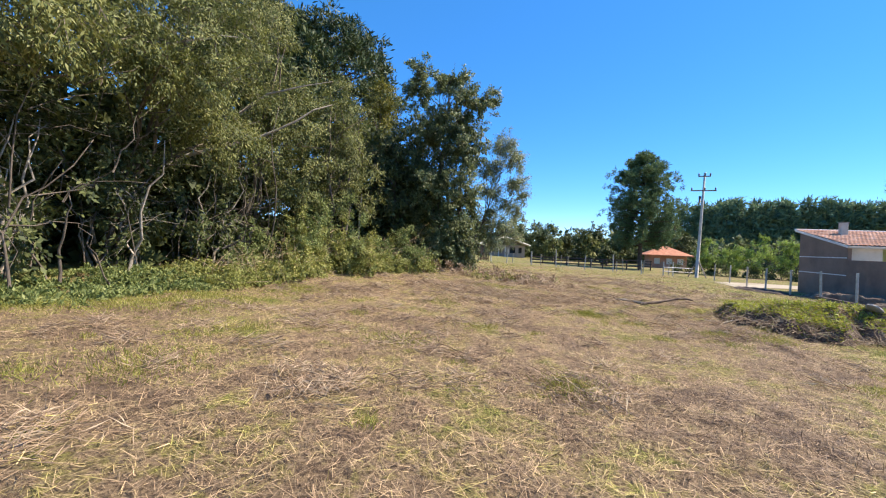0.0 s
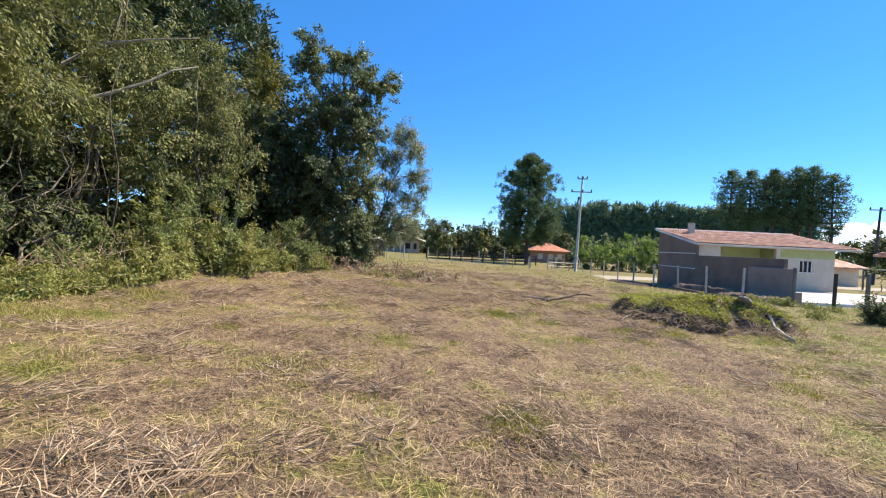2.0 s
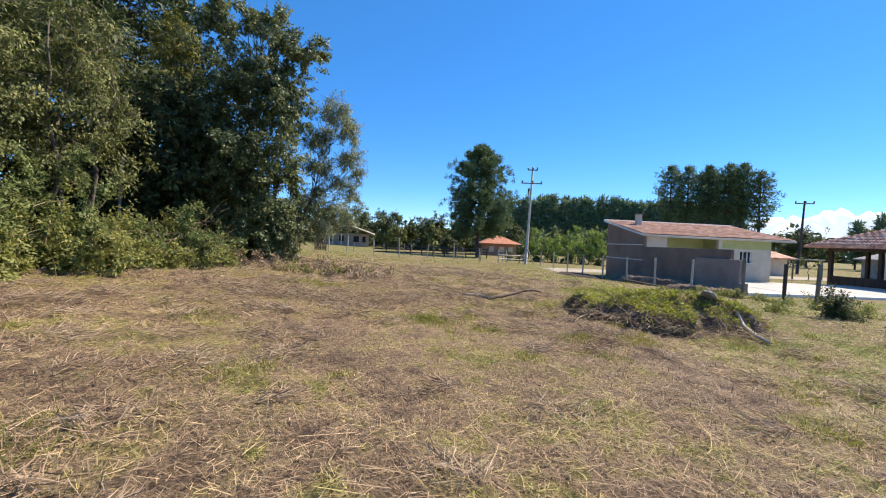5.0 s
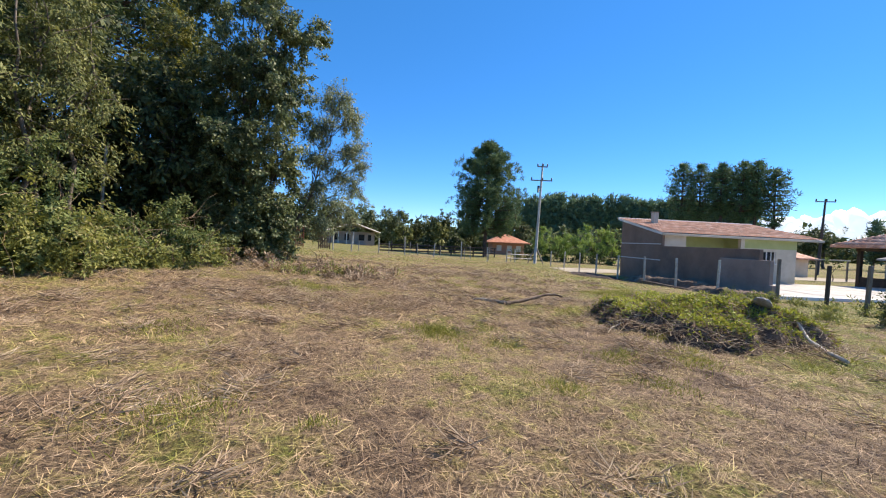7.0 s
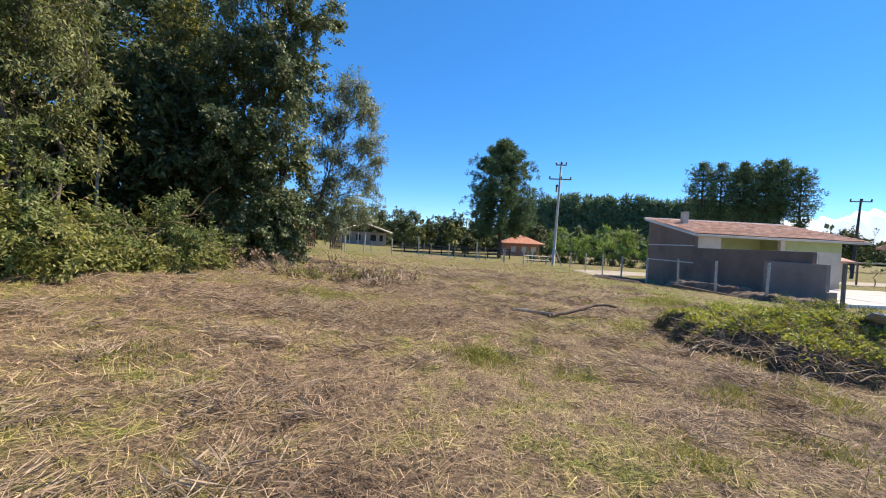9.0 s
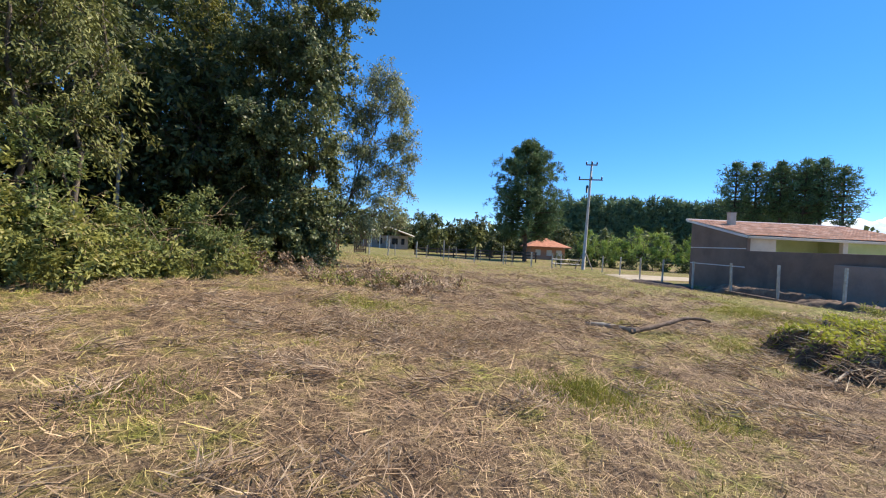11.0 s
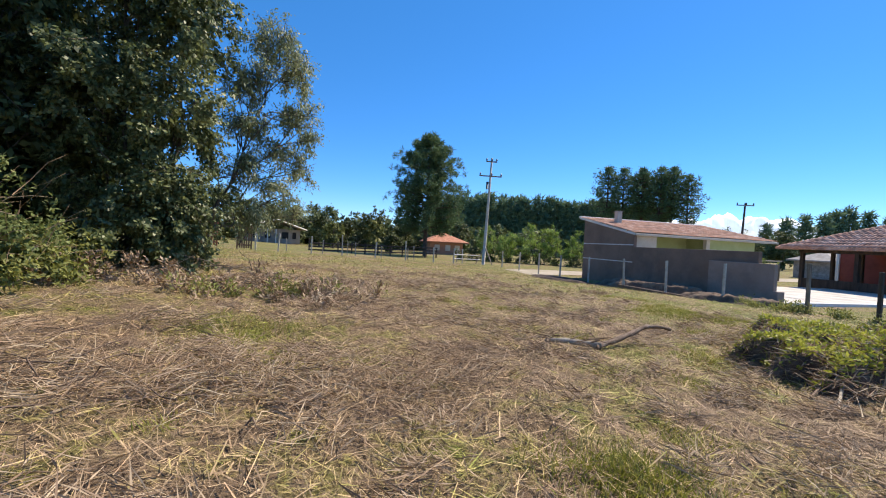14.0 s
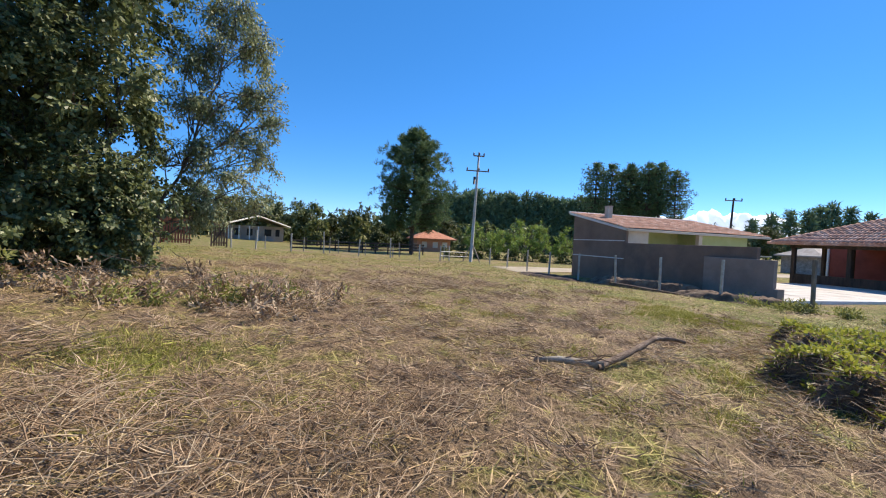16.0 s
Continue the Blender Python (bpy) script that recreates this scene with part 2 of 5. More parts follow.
M_GREYTILE = surface("grey_roof_sheets", [(0.3, (0.24, 0.22, 0.20)), (0.7, (0.40, 0.37, 0.34))], 2, 0.85, 0.3, 20)
M_WHITE = surface("white_paint", [(0.3, (0.66, 0.64, 0.60)), (0.7, (0.8, 0.79, 0.76))], 2, 0.7, 0.1, 40, (4, (0.5, 0.46, 0.4), 0.4))
M_REDWALL = surface("dark_red_wall_paint", [(0.3, (0.20, 0.045, 0.03)), (0.7, (0.30, 0.07, 0.045))], 1.5, 0.8, 0.15, 40)
M_SALMON = surface("salmon_paint", [(0.3, (0.46, 0.24, 0.16)), (0.7, (0.58, 0.32, 0.22))], 1.5, 0.8, 0.15, 40)
M_WOOD = surface("grey_wood", [(0.3, (0.10, 0.08, 0.06)), (0.7, (0.28, 0.24, 0.19))], 5, 0.85, 0.5, 40, stretch=(1, 1, 0.15))
M_DARKWOOD = surface("dark_wood", [(0.3, (0.03, 0.022, 0.016)), (0.7, (0.10, 0.07, 0.05))], 5, 0.8, 0.5, 40, stretch=(1, 1, 0.15))
M_REDWOOD = surface("red_brown_wood", [(0.3, (0.20, 0.065, 0.035)), (0.7, (0.40, 0.15, 0.085))], 5, 0.8, 0.5, 40, stretch=(1, 1, 0.15))
M_GATEWOOD = surface("brown_gate_boards", [(0.3, (0.13, 0.07, 0.04)), (0.7, (0.28, 0.16, 0.10))], 5, 0.8, 0.5, 40, stretch=(1, 1, 0.15))
M_WIRE = surface("galvanised_wire", [(0.3, (0.35, 0.35, 0.35)), (0.7, (0.55, 0.55, 0.55))], 5, 0.45, 0.1, 40, metal=0.8)
M_GLASS = surface("dark_window_glass", [(0.3, (0.02, 0.022, 0.025)), (0.7, (0.04, 0.045, 0.05))], 1, 0.08, 0.0, 10)
M_PAVE = surface("pale_paving", [(0.3, (0.42, 0.39, 0.35)), (0.7, (0.56, 0.53, 0.48))], 1.2, 0.85, 0.2, 30, (2, (0.4, 0.36, 0.3), 0.4))
M_SAND = surface("sandy_track", [(0.3, (0.30, 0.25, 0.18)), (0.7, (0.44, 0.38, 0.29))], 0.8, 0.95, 0.4, 14, (0.6, (0.3, 0.26, 0.16), 0.5))
M_DIRT = surface("dug_soil", [(0.3, (0.07, 0.045, 0.032)), (0.7, (0.19, 0.13, 0.09))], 1.6, 0.95, 0.8, 18, (2, (0.32, 0.26, 0.18), 0.5))
M_STONE = surface("grey_stone", [(0.3, (0.22, 0.21, 0.2)), (0.7, (0.42, 0.4, 0.37))], 4, 0.9, 0.5, 30)
M_CLOUD = surface("cloud", [(0.3, (0.85, 0.86, 0.88)), (0.7, (0.9, 0.9, 0.9))], 0.01, 1.0, 0.0, 0.05)
M_STRAP = surface("dark_metal", [(0.3, (0.03, 0.03, 0.03)), (0.7, (0.08, 0.08, 0.08))], 5, 0.5, 0.1, 40, metal=0.5)
M_PORC = surface("brown_porcelain", [(0.3, (0.10, 0.05, 0.03)), (0.7, (0.15, 0.08, 0.05))], 5, 0.2, 0.0, 40)

# glow added in place of sunlight scattered through the cloud
M_CLOUD.node_tree.nodes["Principled BSDF"].inputs["Emission Color"].default_value = (0.9, 0.95, 1.0, 1)
M_CLOUD.node_tree.nodes["Principled BSDF"].inputs["Emission Strength"].default_value = 0.45

# ---- mesh helpers ----
rng = np.random.default_rng(7)


def np_mesh(name, verts, faces, mat, smooth=False):
    verts, faces = np.asarray(verts, dtype=np.float32), np.asarray(faces, dtype=np.int32)
    me = bpy.data.meshes.new(name)
    k = faces.shape[1]
    me.vertices.add(len(verts))
    me.vertices.foreach_set("co", verts.ravel())
    me.loops.add(faces.size)
    me.loops.foreach_set("vertex_index", faces.ravel())
    me.polygons.add(len(faces))
    me.polygons.foreach_set("loop_start", np.arange(0, faces.size, k, dtype=np.int32))
    me.update(calc_edges=True)
    me.materials.append(mat)
    if smooth:
        me.polygons.foreach_set("use_smooth", np.ones(len(faces), dtype=bool))
    return me


def np_part(name, verts, faces, mat, parent=None, label="", smooth=False):
    ob = new(name, np_mesh(name, verts, faces, mat, smooth))
    ob.parent = parent
    return tagged(ob, label)


def part(name, bm, mat, parent=None, label="", smooth=False):
    me = bpy.data.meshes.new(name)
    if smooth:
        for f in bm.faces:
            f.smooth = True
    bm.to_mesh(me)
    bm.free()
    me.materials.append(mat)
    ob = new(name, me)
    ob.parent = parent
    return tagged(ob, label)


def thing(name, m, label, category, group="", kind=""):
    ob = new(name)
    ob.empty_display_size = 0.2
    ob.matrix_world = m
    return tagged(ob, label, category, group, kind)


def add_box(bm, x0, y0, z0, x1, y1, z1, bevel=0.0):
    r = bmesh.ops.create_cube(bm, size=1)
    for v in r["verts"]:
        v.co = Vector(((x0 + x1) / 2 + v.co.x * (x1 - x0), (y0 + y1) / 2 + v.co.y * (y1 - y0), (z0 + z1) / 2 + v.co.z * (z1 - z0)))
    if bevel:
        edges = list({e for v in r["verts"] for e in v.link_edges})
        bmesh.ops.bevel(bm, geom=edges, offset=bevel, segments=1, affect="EDGES")
    return bm


def box(*a):
    return add_box(bmesh.new(), *a)


def tube(points, radii, sides=7):
    """A tapered tube along a line of points: vertices and quads."""
    p = np.asarray(points, dtype=float)
    rr = np.broadcast_to(np.asarray(radii, dtype=float), (len(p),))
    d = np.gradient(p, axis=0)
    d /= np.linalg.norm(d, axis=1)[:, None] + 1e-9
    ref = np.array([0.0, 0.0, 1.0]) if abs(d[:, 2]).mean() < 0.8 else np.array([1.0, 0.0, 0.0])
    s = np.cross(d, ref)
    s /= np.linalg.norm(s, axis=1)[:, None] + 1e-9
    u = np.cross(s, d)
    a = np.linspace(0, 2 * np.pi, sides, endpoint=False)
    v = p[:, None] + rr[:, None, None] * (np.cos(a)[None, :, None] * s[:, None] + np.sin(a)[None, :, None] * u[:, None])
    i = np.arange(len(p) - 1)[:, None] * sides
    j = np.arange(sides)[None, :]
    f = np.stack([i + j, i + (j + 1) % sides, i + sides + (j + 1) % sides, i + sides + j], -1).reshape(-1, 4)
    v = v.reshape(-1, 3)
    base, tip = list(range(sides)), list(range(len(v) - sides, len(v)))
    caps = [[b[0], b[k], b[k + 1], b[min(k + 2, sides - 1)]] for b in (base, tip) for k in range(1, sides - 2, 2)]
    return v, np.vstack([f, np.array(caps)])


def join(pieces):
    vs, fs, n = [], [], 0
    for v, f in pieces:
        vs.append(v)
        fs.append(np.asarray(f) + n)
        n += len(v)
    return np.vstack(vs), np.vstack(fs)


def unit(n, flat=1.0):
    d = rng.normal(size=(n, 3)) * (1, 1, flat)
    return d / (np.linalg.norm(d, axis=1)[:, None] + 1e-9)


def leaves(p, length, width, axis=None, face=None):
    """Pointed leaves at the points p: one folded rhombus each, turned towards face where it is given."""
    n = len(p)
    a = unit(n) if axis is None else axis
    s = np.cross(a, unit(n) if face is None else face)
    s /= np.linalg.norm(s, axis=1)[:, None] + 1e-9
    k = np.cross(a, s)
    L = (length * rng.uniform(0.6, 1.35, n))[:, None]
    w = (width * rng.uniform(0.6, 1.3, n))[:, None] * 0.5
    v = np.stack([p, p + a * L * 0.45 + s * w, p + a * L + k * L * 0.12, p + a * L * 0.45 - s * w], 1).reshape(-1, 3)
    return v, np.arange(4 * n).reshape(n, 4)


def normed(v):
    return v / (np.linalg.norm(v, axis=1)[:, None] + 1e-9)


def sprays(c, r, clusters, per, spread, droop, hollow=0.45, ragged=0.2):
    """Leafy twigs in an ellipsoid: leaf points, leaf axes, the way each blade faces, and the twigs themselves."""
    boughs = max(3, clusters // 3)
    _, hub = blob_points(c, r, boughs, 1, 0.0, hollow, ragged)
    cen = hub[rng.integers(0, boughs, clusters)] + rng.normal(size=(clusters, 3)) * np.asarray(r) * (0.13, 0.13, 0.1)
    out = normed((cen - np.asarray(c)) / np.asarray(r))
    way = normed(out * 0.8 + unit(clusters) * 0.7 + np.array([0, 0, -0.7 * droop]))
    long = spread * rng.uniform(2.0, 4.6, clusters)
    t = rng.uniform(-0.5, 0.5, (clusters, per))
    p = cen[:, None] + way[:, None] * (t * long[:, None])[..., None] + rng.normal(size=(clusters, per, 3)) * spread * 0.36
    p = p.reshape(-1, 3)
    ax = normed(np.repeat(way, per, 0) * 0.7 + unit(len(p)) * 0.8 + np.array([0, 0, -0.6 * droop]))
    face = np.repeat(out, per, 0) * 0.7 + unit(len(p)) * 0.65 + np.array([0, 0, 0.6])
    return p, ax, face, cen - way * long[:, None] * 0.7, way, long * 1.15


def blob_points(c, r, clusters, per, spread, hollow=0.45, ragged=0.2):
    """Points gathered in small sprays inside an ellipsoid, denser towards its skin."""
    d = unit(clusters)
    q = d * (hollow + (1 - hollow) * rng.uniform(0, 1, clusters) ** 0.6)[:, None]
    bump = 0.82 + 0.3 * np.sin(3.1 * d[:, 0] + 5 * c[0]) * np.sin(4.3 * d[:, 1] + c[1]) * np.cos(3.7 * d[:, 2] + 3 * c[2]) + ragged * rng.normal(size=clusters)
    cen = np.asarray(c) + q * np.asarray(r) * bump[:, None]
    return (cen[:, None] + rng.normal(size=(clusters, per, 3)) * spread).reshape(-1, 3), cen


def curve_line(a, b, n=6, sag=0.0, wob=0.1):
    a, b = np.asarray(a, float), np.asarray(b, float)
    t = np.linspace(0, 1, n)[:, None]
    p = a + (b - a) * t
    p[:, 2] += sag * (t[:, 0] * (1 - t[:, 0])) * 4
    p[1:-1] += rng.normal(size=(n - 2, 3)) * wob
    return p


def smoothstep(v):
    v = np.clip(v, 0, 1)
    return v * v * (3 - 2 * v)


def gz(x, y):
    """Height of the ground: it falls gently to the right, and levels out past the fence."""
    x, y = np.asarray(x, float), np.asarray(y, float)
    xe = np.where(x < 0, 0.4 * x, np.where(x < 21, x, 21))
    r = np.hypot(x, y)
    dip = 0.13 * np.exp(-(((x - 20) / 4.5) ** 2 + ((y - 25) / 7) ** 2))
    return -0.041 * xe - 0.010 * np.clip(y, -30, 40) + 0.32 * smoothstep((r - 9) / 9) - dip


def relief(x, y):
    """Small hummocks and ridges of cut straw in the field."""
    near = smoothstep((20 - x) / 5) * smoothstep((45 - y) / 10) * smoothstep((x + 30) / 10) * smoothstep((y + 30) / 10)
    h = 0.032 * np.sin(1.7 * x + 0.6 * np.sin(0.9 * y)) * np.sin(1.3 * y + 0.8 * np.sin(1.1 * x)) + 0.024 * np.sin(4.1 * x + 2.2 * np.sin(1.9 * y)) * np.sin(3.3 * y + 1.4 * np.sin(2.3 * x))
    h += 0.022 * np.sin(9.3 * x + 3 * np.sin(3.1 * y)) * np.sin(8.1 * y + 2 * np.sin(4.3 * x))
    return h * near


def ground_z(x, y):
    return float(gz(x, y) + relief(np.float64(x), np.float64(y)))


def graded(lo, hi, step, reach):
    mid = np.arange(lo, hi + step / 2, step)
    out, d, s = [], step, 0.0
    while s < reach:
        d *= 1.16
        s += d
        out.append(s)
    out = np.array(out)
    return np.concatenate([lo - out[::-1], mid, hi + out])


# ---- ground ----
gx, gy = graded(-9, 18, 0.19, 2600), graded(-1, 24, 0.19, 2600)
XX, YY = np.meshgrid(gx, gy)
ZZ = gz(XX, YY) + relief(XX, YY)
gi = (np.arange(len(gy) - 1)[:, None] * len(gx) + np.arange(len(gx) - 1)[None, :]).ravel()
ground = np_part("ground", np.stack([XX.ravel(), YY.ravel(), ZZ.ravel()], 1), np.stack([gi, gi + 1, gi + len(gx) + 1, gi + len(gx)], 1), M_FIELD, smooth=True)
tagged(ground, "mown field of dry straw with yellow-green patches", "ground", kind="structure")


def strands(name, n, xr, yr, length, width, up, mat, label, keep=None, category="straw"):
    """Cut straw or grass blades lying on or standing in the ground: one slim bent blade each."""
    x, y = rng.uniform(*xr, n), rng.uniform(*yr, n)
    if keep is not None:
        k = keep(x, y)
        x, y = x[k], y[k]
    n = len(x)
    z = gz(x, y) + relief(x, y)
    a = rng.uniform(0, 2 * np.pi, n)
    el = np.abs(rng.normal(0, up, n)) + 0.03
    d = np.stack([np.cos(a) * np.cos(el), np.sin(a) * np.cos(el), np.sin(el)], 1)
    L = (length * rng.uniform(0.35, 1.5, n))[:, None]
    w = (width * rng.uniform(0.6, 1.5, n))[:, None] * 0.5
    s = np.stack([-np.sin(a), np.cos(a), 0.35 * rng.normal(size=n)], 1)
    p = np.stack([x, y, z + rng.uniform(-0.005, 0.03, n)], 1)
    tip = p + d * L
    tip[:, 2] -= (0.25 * L * el[:, None])[:, 0] * rng.uniform(0, 1, n)
    v = np.stack([p - s * w * 0.6, p + s * w * 0.6, tip + s * w * 0.4, tip - s * w * 0.4], 1).reshape(-1, 3)
    f = np.arange(4 * n).reshape(n, 4)
    return tagged(np_part(name, v, f, mat), label, category, kind="stuff")

def near_path(x, y):
    # thinning out away from the line walked
    d = np.hypot(np.maximum(np.abs(x - 1.5) - 1.5, 0), np.maximum(np.abs(y - 6.5) - 6, 0))
    return rng.uniform(0, 1, len(x)) < np.clip(1.15 - d / 8.5, 0.08, 1)


def swathes(x, y):
    # gathered in uneven drifts and tufts with thinner places between
    m = 0.5 + 0.28 * np.sin(2.3 * x + 1.7 * np.sin(1.1 * y)) * np.sin(1.9 * y + 1.3 * np.sin(1.7 * x)) + 0.34 * np.sin(7.1 * x + 2.1 * np.sin(3.7 * y)) * np.sin(6.3 * y + 1.9 * np.sin(4.9 * x))
    inside = (x < 19.4 + 0.296 * (y - 21.7)) | (y > 36)
    return inside & (rng.uniform(0, 1, len(x)) < np.clip(m, 0.06, 1))


strands("cut_straw", 185000, (-7, 15), (0.6, 21), 0.1, 0.0052, 0.14, M_STRAW, "dry cut grass lying matted on the field", near_path)
strands("cut_straw", 125000, (-3.2, 6.6), (1.2, 14.2), 0.075, 0.0042, 0.3, M_STRAW, "short dry chopped straw strewn over the field")
strands("cut_straw", 3500, (-3, 7), (1.2, 14), 0.28, 0.006, 0.1, M_STRAW, "long pale straws lying over the mown field")
strands("cut_straw", 150000, (-8, 21), (9, 38), 0.15, 0.013, 0.24, M_STRAW, "dry cut grass lying matted on the field", swathes)
strands("cut_straw", 70000, (6, 16.5), (2, 13), 0.13, 0.0085, 0.24, M_STRAW, "dry cut grass lying matted on the field", swathes)
strands("stubble", 130000, (-6.5, 14), (2.5, 24), 0.06, 0.0075, 0.9, M_STRAW, "short dry stubble standing over the mown field", swathes)
strands("stubble", 90000, (-10, 24), (17, 42), 0.085, 0.017, 0.9, M_STRAW, "short dry stubble standing over the mown field", swathes)

# tufts of green grass left standing, and brown swathes
GREEN_SPOTS = [(0.7, 7.2, 0.5), (-0.6, 5.8, 0.6), (-2.9, 4.1, 0.7), (3.3, 9.5, 0.45), (-0.1, 9.8, 0.5), (1.4, 4.2, 0.3), (5.8, 10.6, 0.3), (3.3, 9.9, 0.5), (1.7, 13.5, 0.8), (6.4, 8.1, 0.5), (1.3, 4.1, 0.4), (10.6, 13.6, 1.2), (-4.5, 8.2, 1.2), (-3.6, 10.4, 1.0)]
GREEN_SPOTS += [(3.45, 9.7, 0.4), (3.6, 9.55, 0.3), (3.3, 9.75, 0.25), (-5.4, 7.2, 1.1), (-6.0, 8.8, 1.2), (-6.6, 6.6, 1.2)]
GREEN_SPOTS += [(rng.uniform(-5, 11), rng.uniform(2.5, 17), rng.uniform(0.12, 0.34)) for _ in range(60)]
GREEN_SPOTS += [(5.5 + 0.30 * k + rng.normal() * 0.8, 7.0 + 0.42 * k + rng.normal() * 0.9, rng.uniform(0.25, 0.6)) for k in range(22)]
gp_, ga_ = [], []
for x, y, r in GREEN_SPOTS:
    n = int(1700 * r * r + 320 * r)
    q = np.stack([x + rng.normal(size=n) * r * 0.45, y + rng.normal(size=n) * r * 0.45], 1)
    gp_.append(np.column_stack([q, gz(q[:, 0], q[:, 1]) + relief(q[:, 0], q[:, 1]) - 0.005]))
gp_ = np.vstack(gp_)
ga_ = unit(len(gp_))
ga_[:, 2] = np.abs(ga_[:, 2]) + 0.5
v, f = leaves(gp_, 0.085, 0.0075, ga_ / np.linalg.norm(ga_, axis=1)[:, None])
tagged(np_part("green_grass", v, f, M_GRASS), "tufts of fresh yellow-green grass in the field", "grass", kind="stuff")

# hay clumps: small heaps of cut stalks standing a little proud of the sward
hay_p, hay_a = [], []
for k in range(340):
    x, y = rng.uniform(-5, 9), rng.uniform(2, 19)
    if k >= 200:
        x, y = rng.uniform(-4, 13), rng.uniform(10, 24)
    r = rng.uniform(0.1, 0.3) + 0.25 * rng.uniform() ** 3
    n = int(60 + 480 * r)
    q = np.stack([x + rng.normal(size=n) * r * 0.7, y + rng.normal(size=n) * r * 0.5], 1)
    h = 0.13 * np.exp(-((q[:, 0] - x) ** 2 + (q[:, 1] - y) ** 2) / (r * r)) * rng.uniform(0.2, 1, n)
    hay_p.append(np.column_stack([q, gz(q[:, 0], q[:, 1]) + relief(q[:, 0], q[:, 1]) + h]))
    a = rng.uniform(0, np.pi) + rng.normal(size=n) * 1.0
    hay_a.append(np.stack([np.cos(a), np.sin(a), rng.normal(size=n) * 0.22 + 0.1], 1))
hay_p, hay_a = np.vstack(hay_p), np.vstack(hay_a)
v, f = leaves(hay_p, 0.2, 0.0075, hay_a / np.linalg.norm(hay_a, axis=1)[:, None])
tagged(np_part("hay", v, f, M_HAY), "small brown heaps of cut hay on the field", "hay", kind="stuff")

# ---- trees ----
def leafy_tree(name, base, blobs, mat, label, leaf=(0.12, 0.06), per=26, spread=0.2, density=60, trunk=0.12, bark=None, droop=0.3, twigs=True, stems=1, group="", limb=0.5):
    """A broadleaf tree: tapering trunk, limbs out to each mass of the crown, twigs, and a crown of single leaves.
    blobs: (x, y, z, rx, ry, rz, amount) relative to the base."""
    bark = bark or M_BARK
    bx, by = base
    root = thing(name, pose(bx, by, ground_z(bx, by) - 0.03), label, "tree", group)
    wood, pts = [], []
    zs = sorted(b[2] for b in blobs)
    top = zs[-1]
    for k in range(stems):
        off = rng.normal(size=2) * (0.35 if stems > 1 else 0)
        mean = np.mean([b[:2] for b in blobs], axis=0)
        end = np.array([mean[0] + off[0] * 2, mean[1] + off[1] * 2, top])
        line = curve_line((off[0], off[1], 0), end, 9, 0, 0.10)
        wood.append(tube(line, np.linspace(trunk, trunk * 0.18, 9), 8))
        for b in blobs[k::stems]:
            f = min(0.85, max(0.15, (b[2] - 0.8 * b[5]) / max(top, 0.1) * 0.8))
            start = line[int(f * 8)]
            l2 = curve_line(start, np.array(b[:3]) + rng.normal(size=3) * 0.2, 6, 0.15, 0.12)
            wood.append(tube(l2, np.linspace(trunk * limb * (1 - 0.5 * f), 0.012, 6), 6))
            if twigs:
                for q in range(5):
                    e = np.array(b[:3]) + unit(1)[0] * np.array(b[3:6]) * 1.0
                    l3 = curve_line(l2[2 + q % 3], e, 5, 0.1, 0.08)
                    wood.append(tube(l3, np.linspace(trunk * 0.16 + 0.008, 0.004, 5), 4))
    for b in blobs:
        area = (b[3] * b[4] + b[4] * b[5] + b[3] * b[5])
        pts.append(sprays(b[:3], b[3:6], max(6, int(area * density * b[6] / 10)), per, spread, droop))
    p, ax, face = (np.vstack([q[k] for q in pts]) for k in range(3))
    keep = p[:, 2] > 0.02
    v, f = leaves(p[keep], leaf[0], leaf[1], ax[keep], face[keep])
    v[:, 2] = np.maximum(v[:, 2], 0.0)
    if twigs:
        st, wy = (np.vstack([q[k] for q in pts]) for k in (3, 4))
        lg = np.concatenate([q[5] for q in pts])
        up = st[:, 2] > 0.1
        for _ in range(2):
            wood.append(leaves(st[up], lg[up], 0.014, normed(wy[up] + unit(int(up.sum())) * 0.05)))
    np_part("trunk", *join(wood), bark, root, smooth=True)
    np_part("crown", v, f, mat, root)
    return root


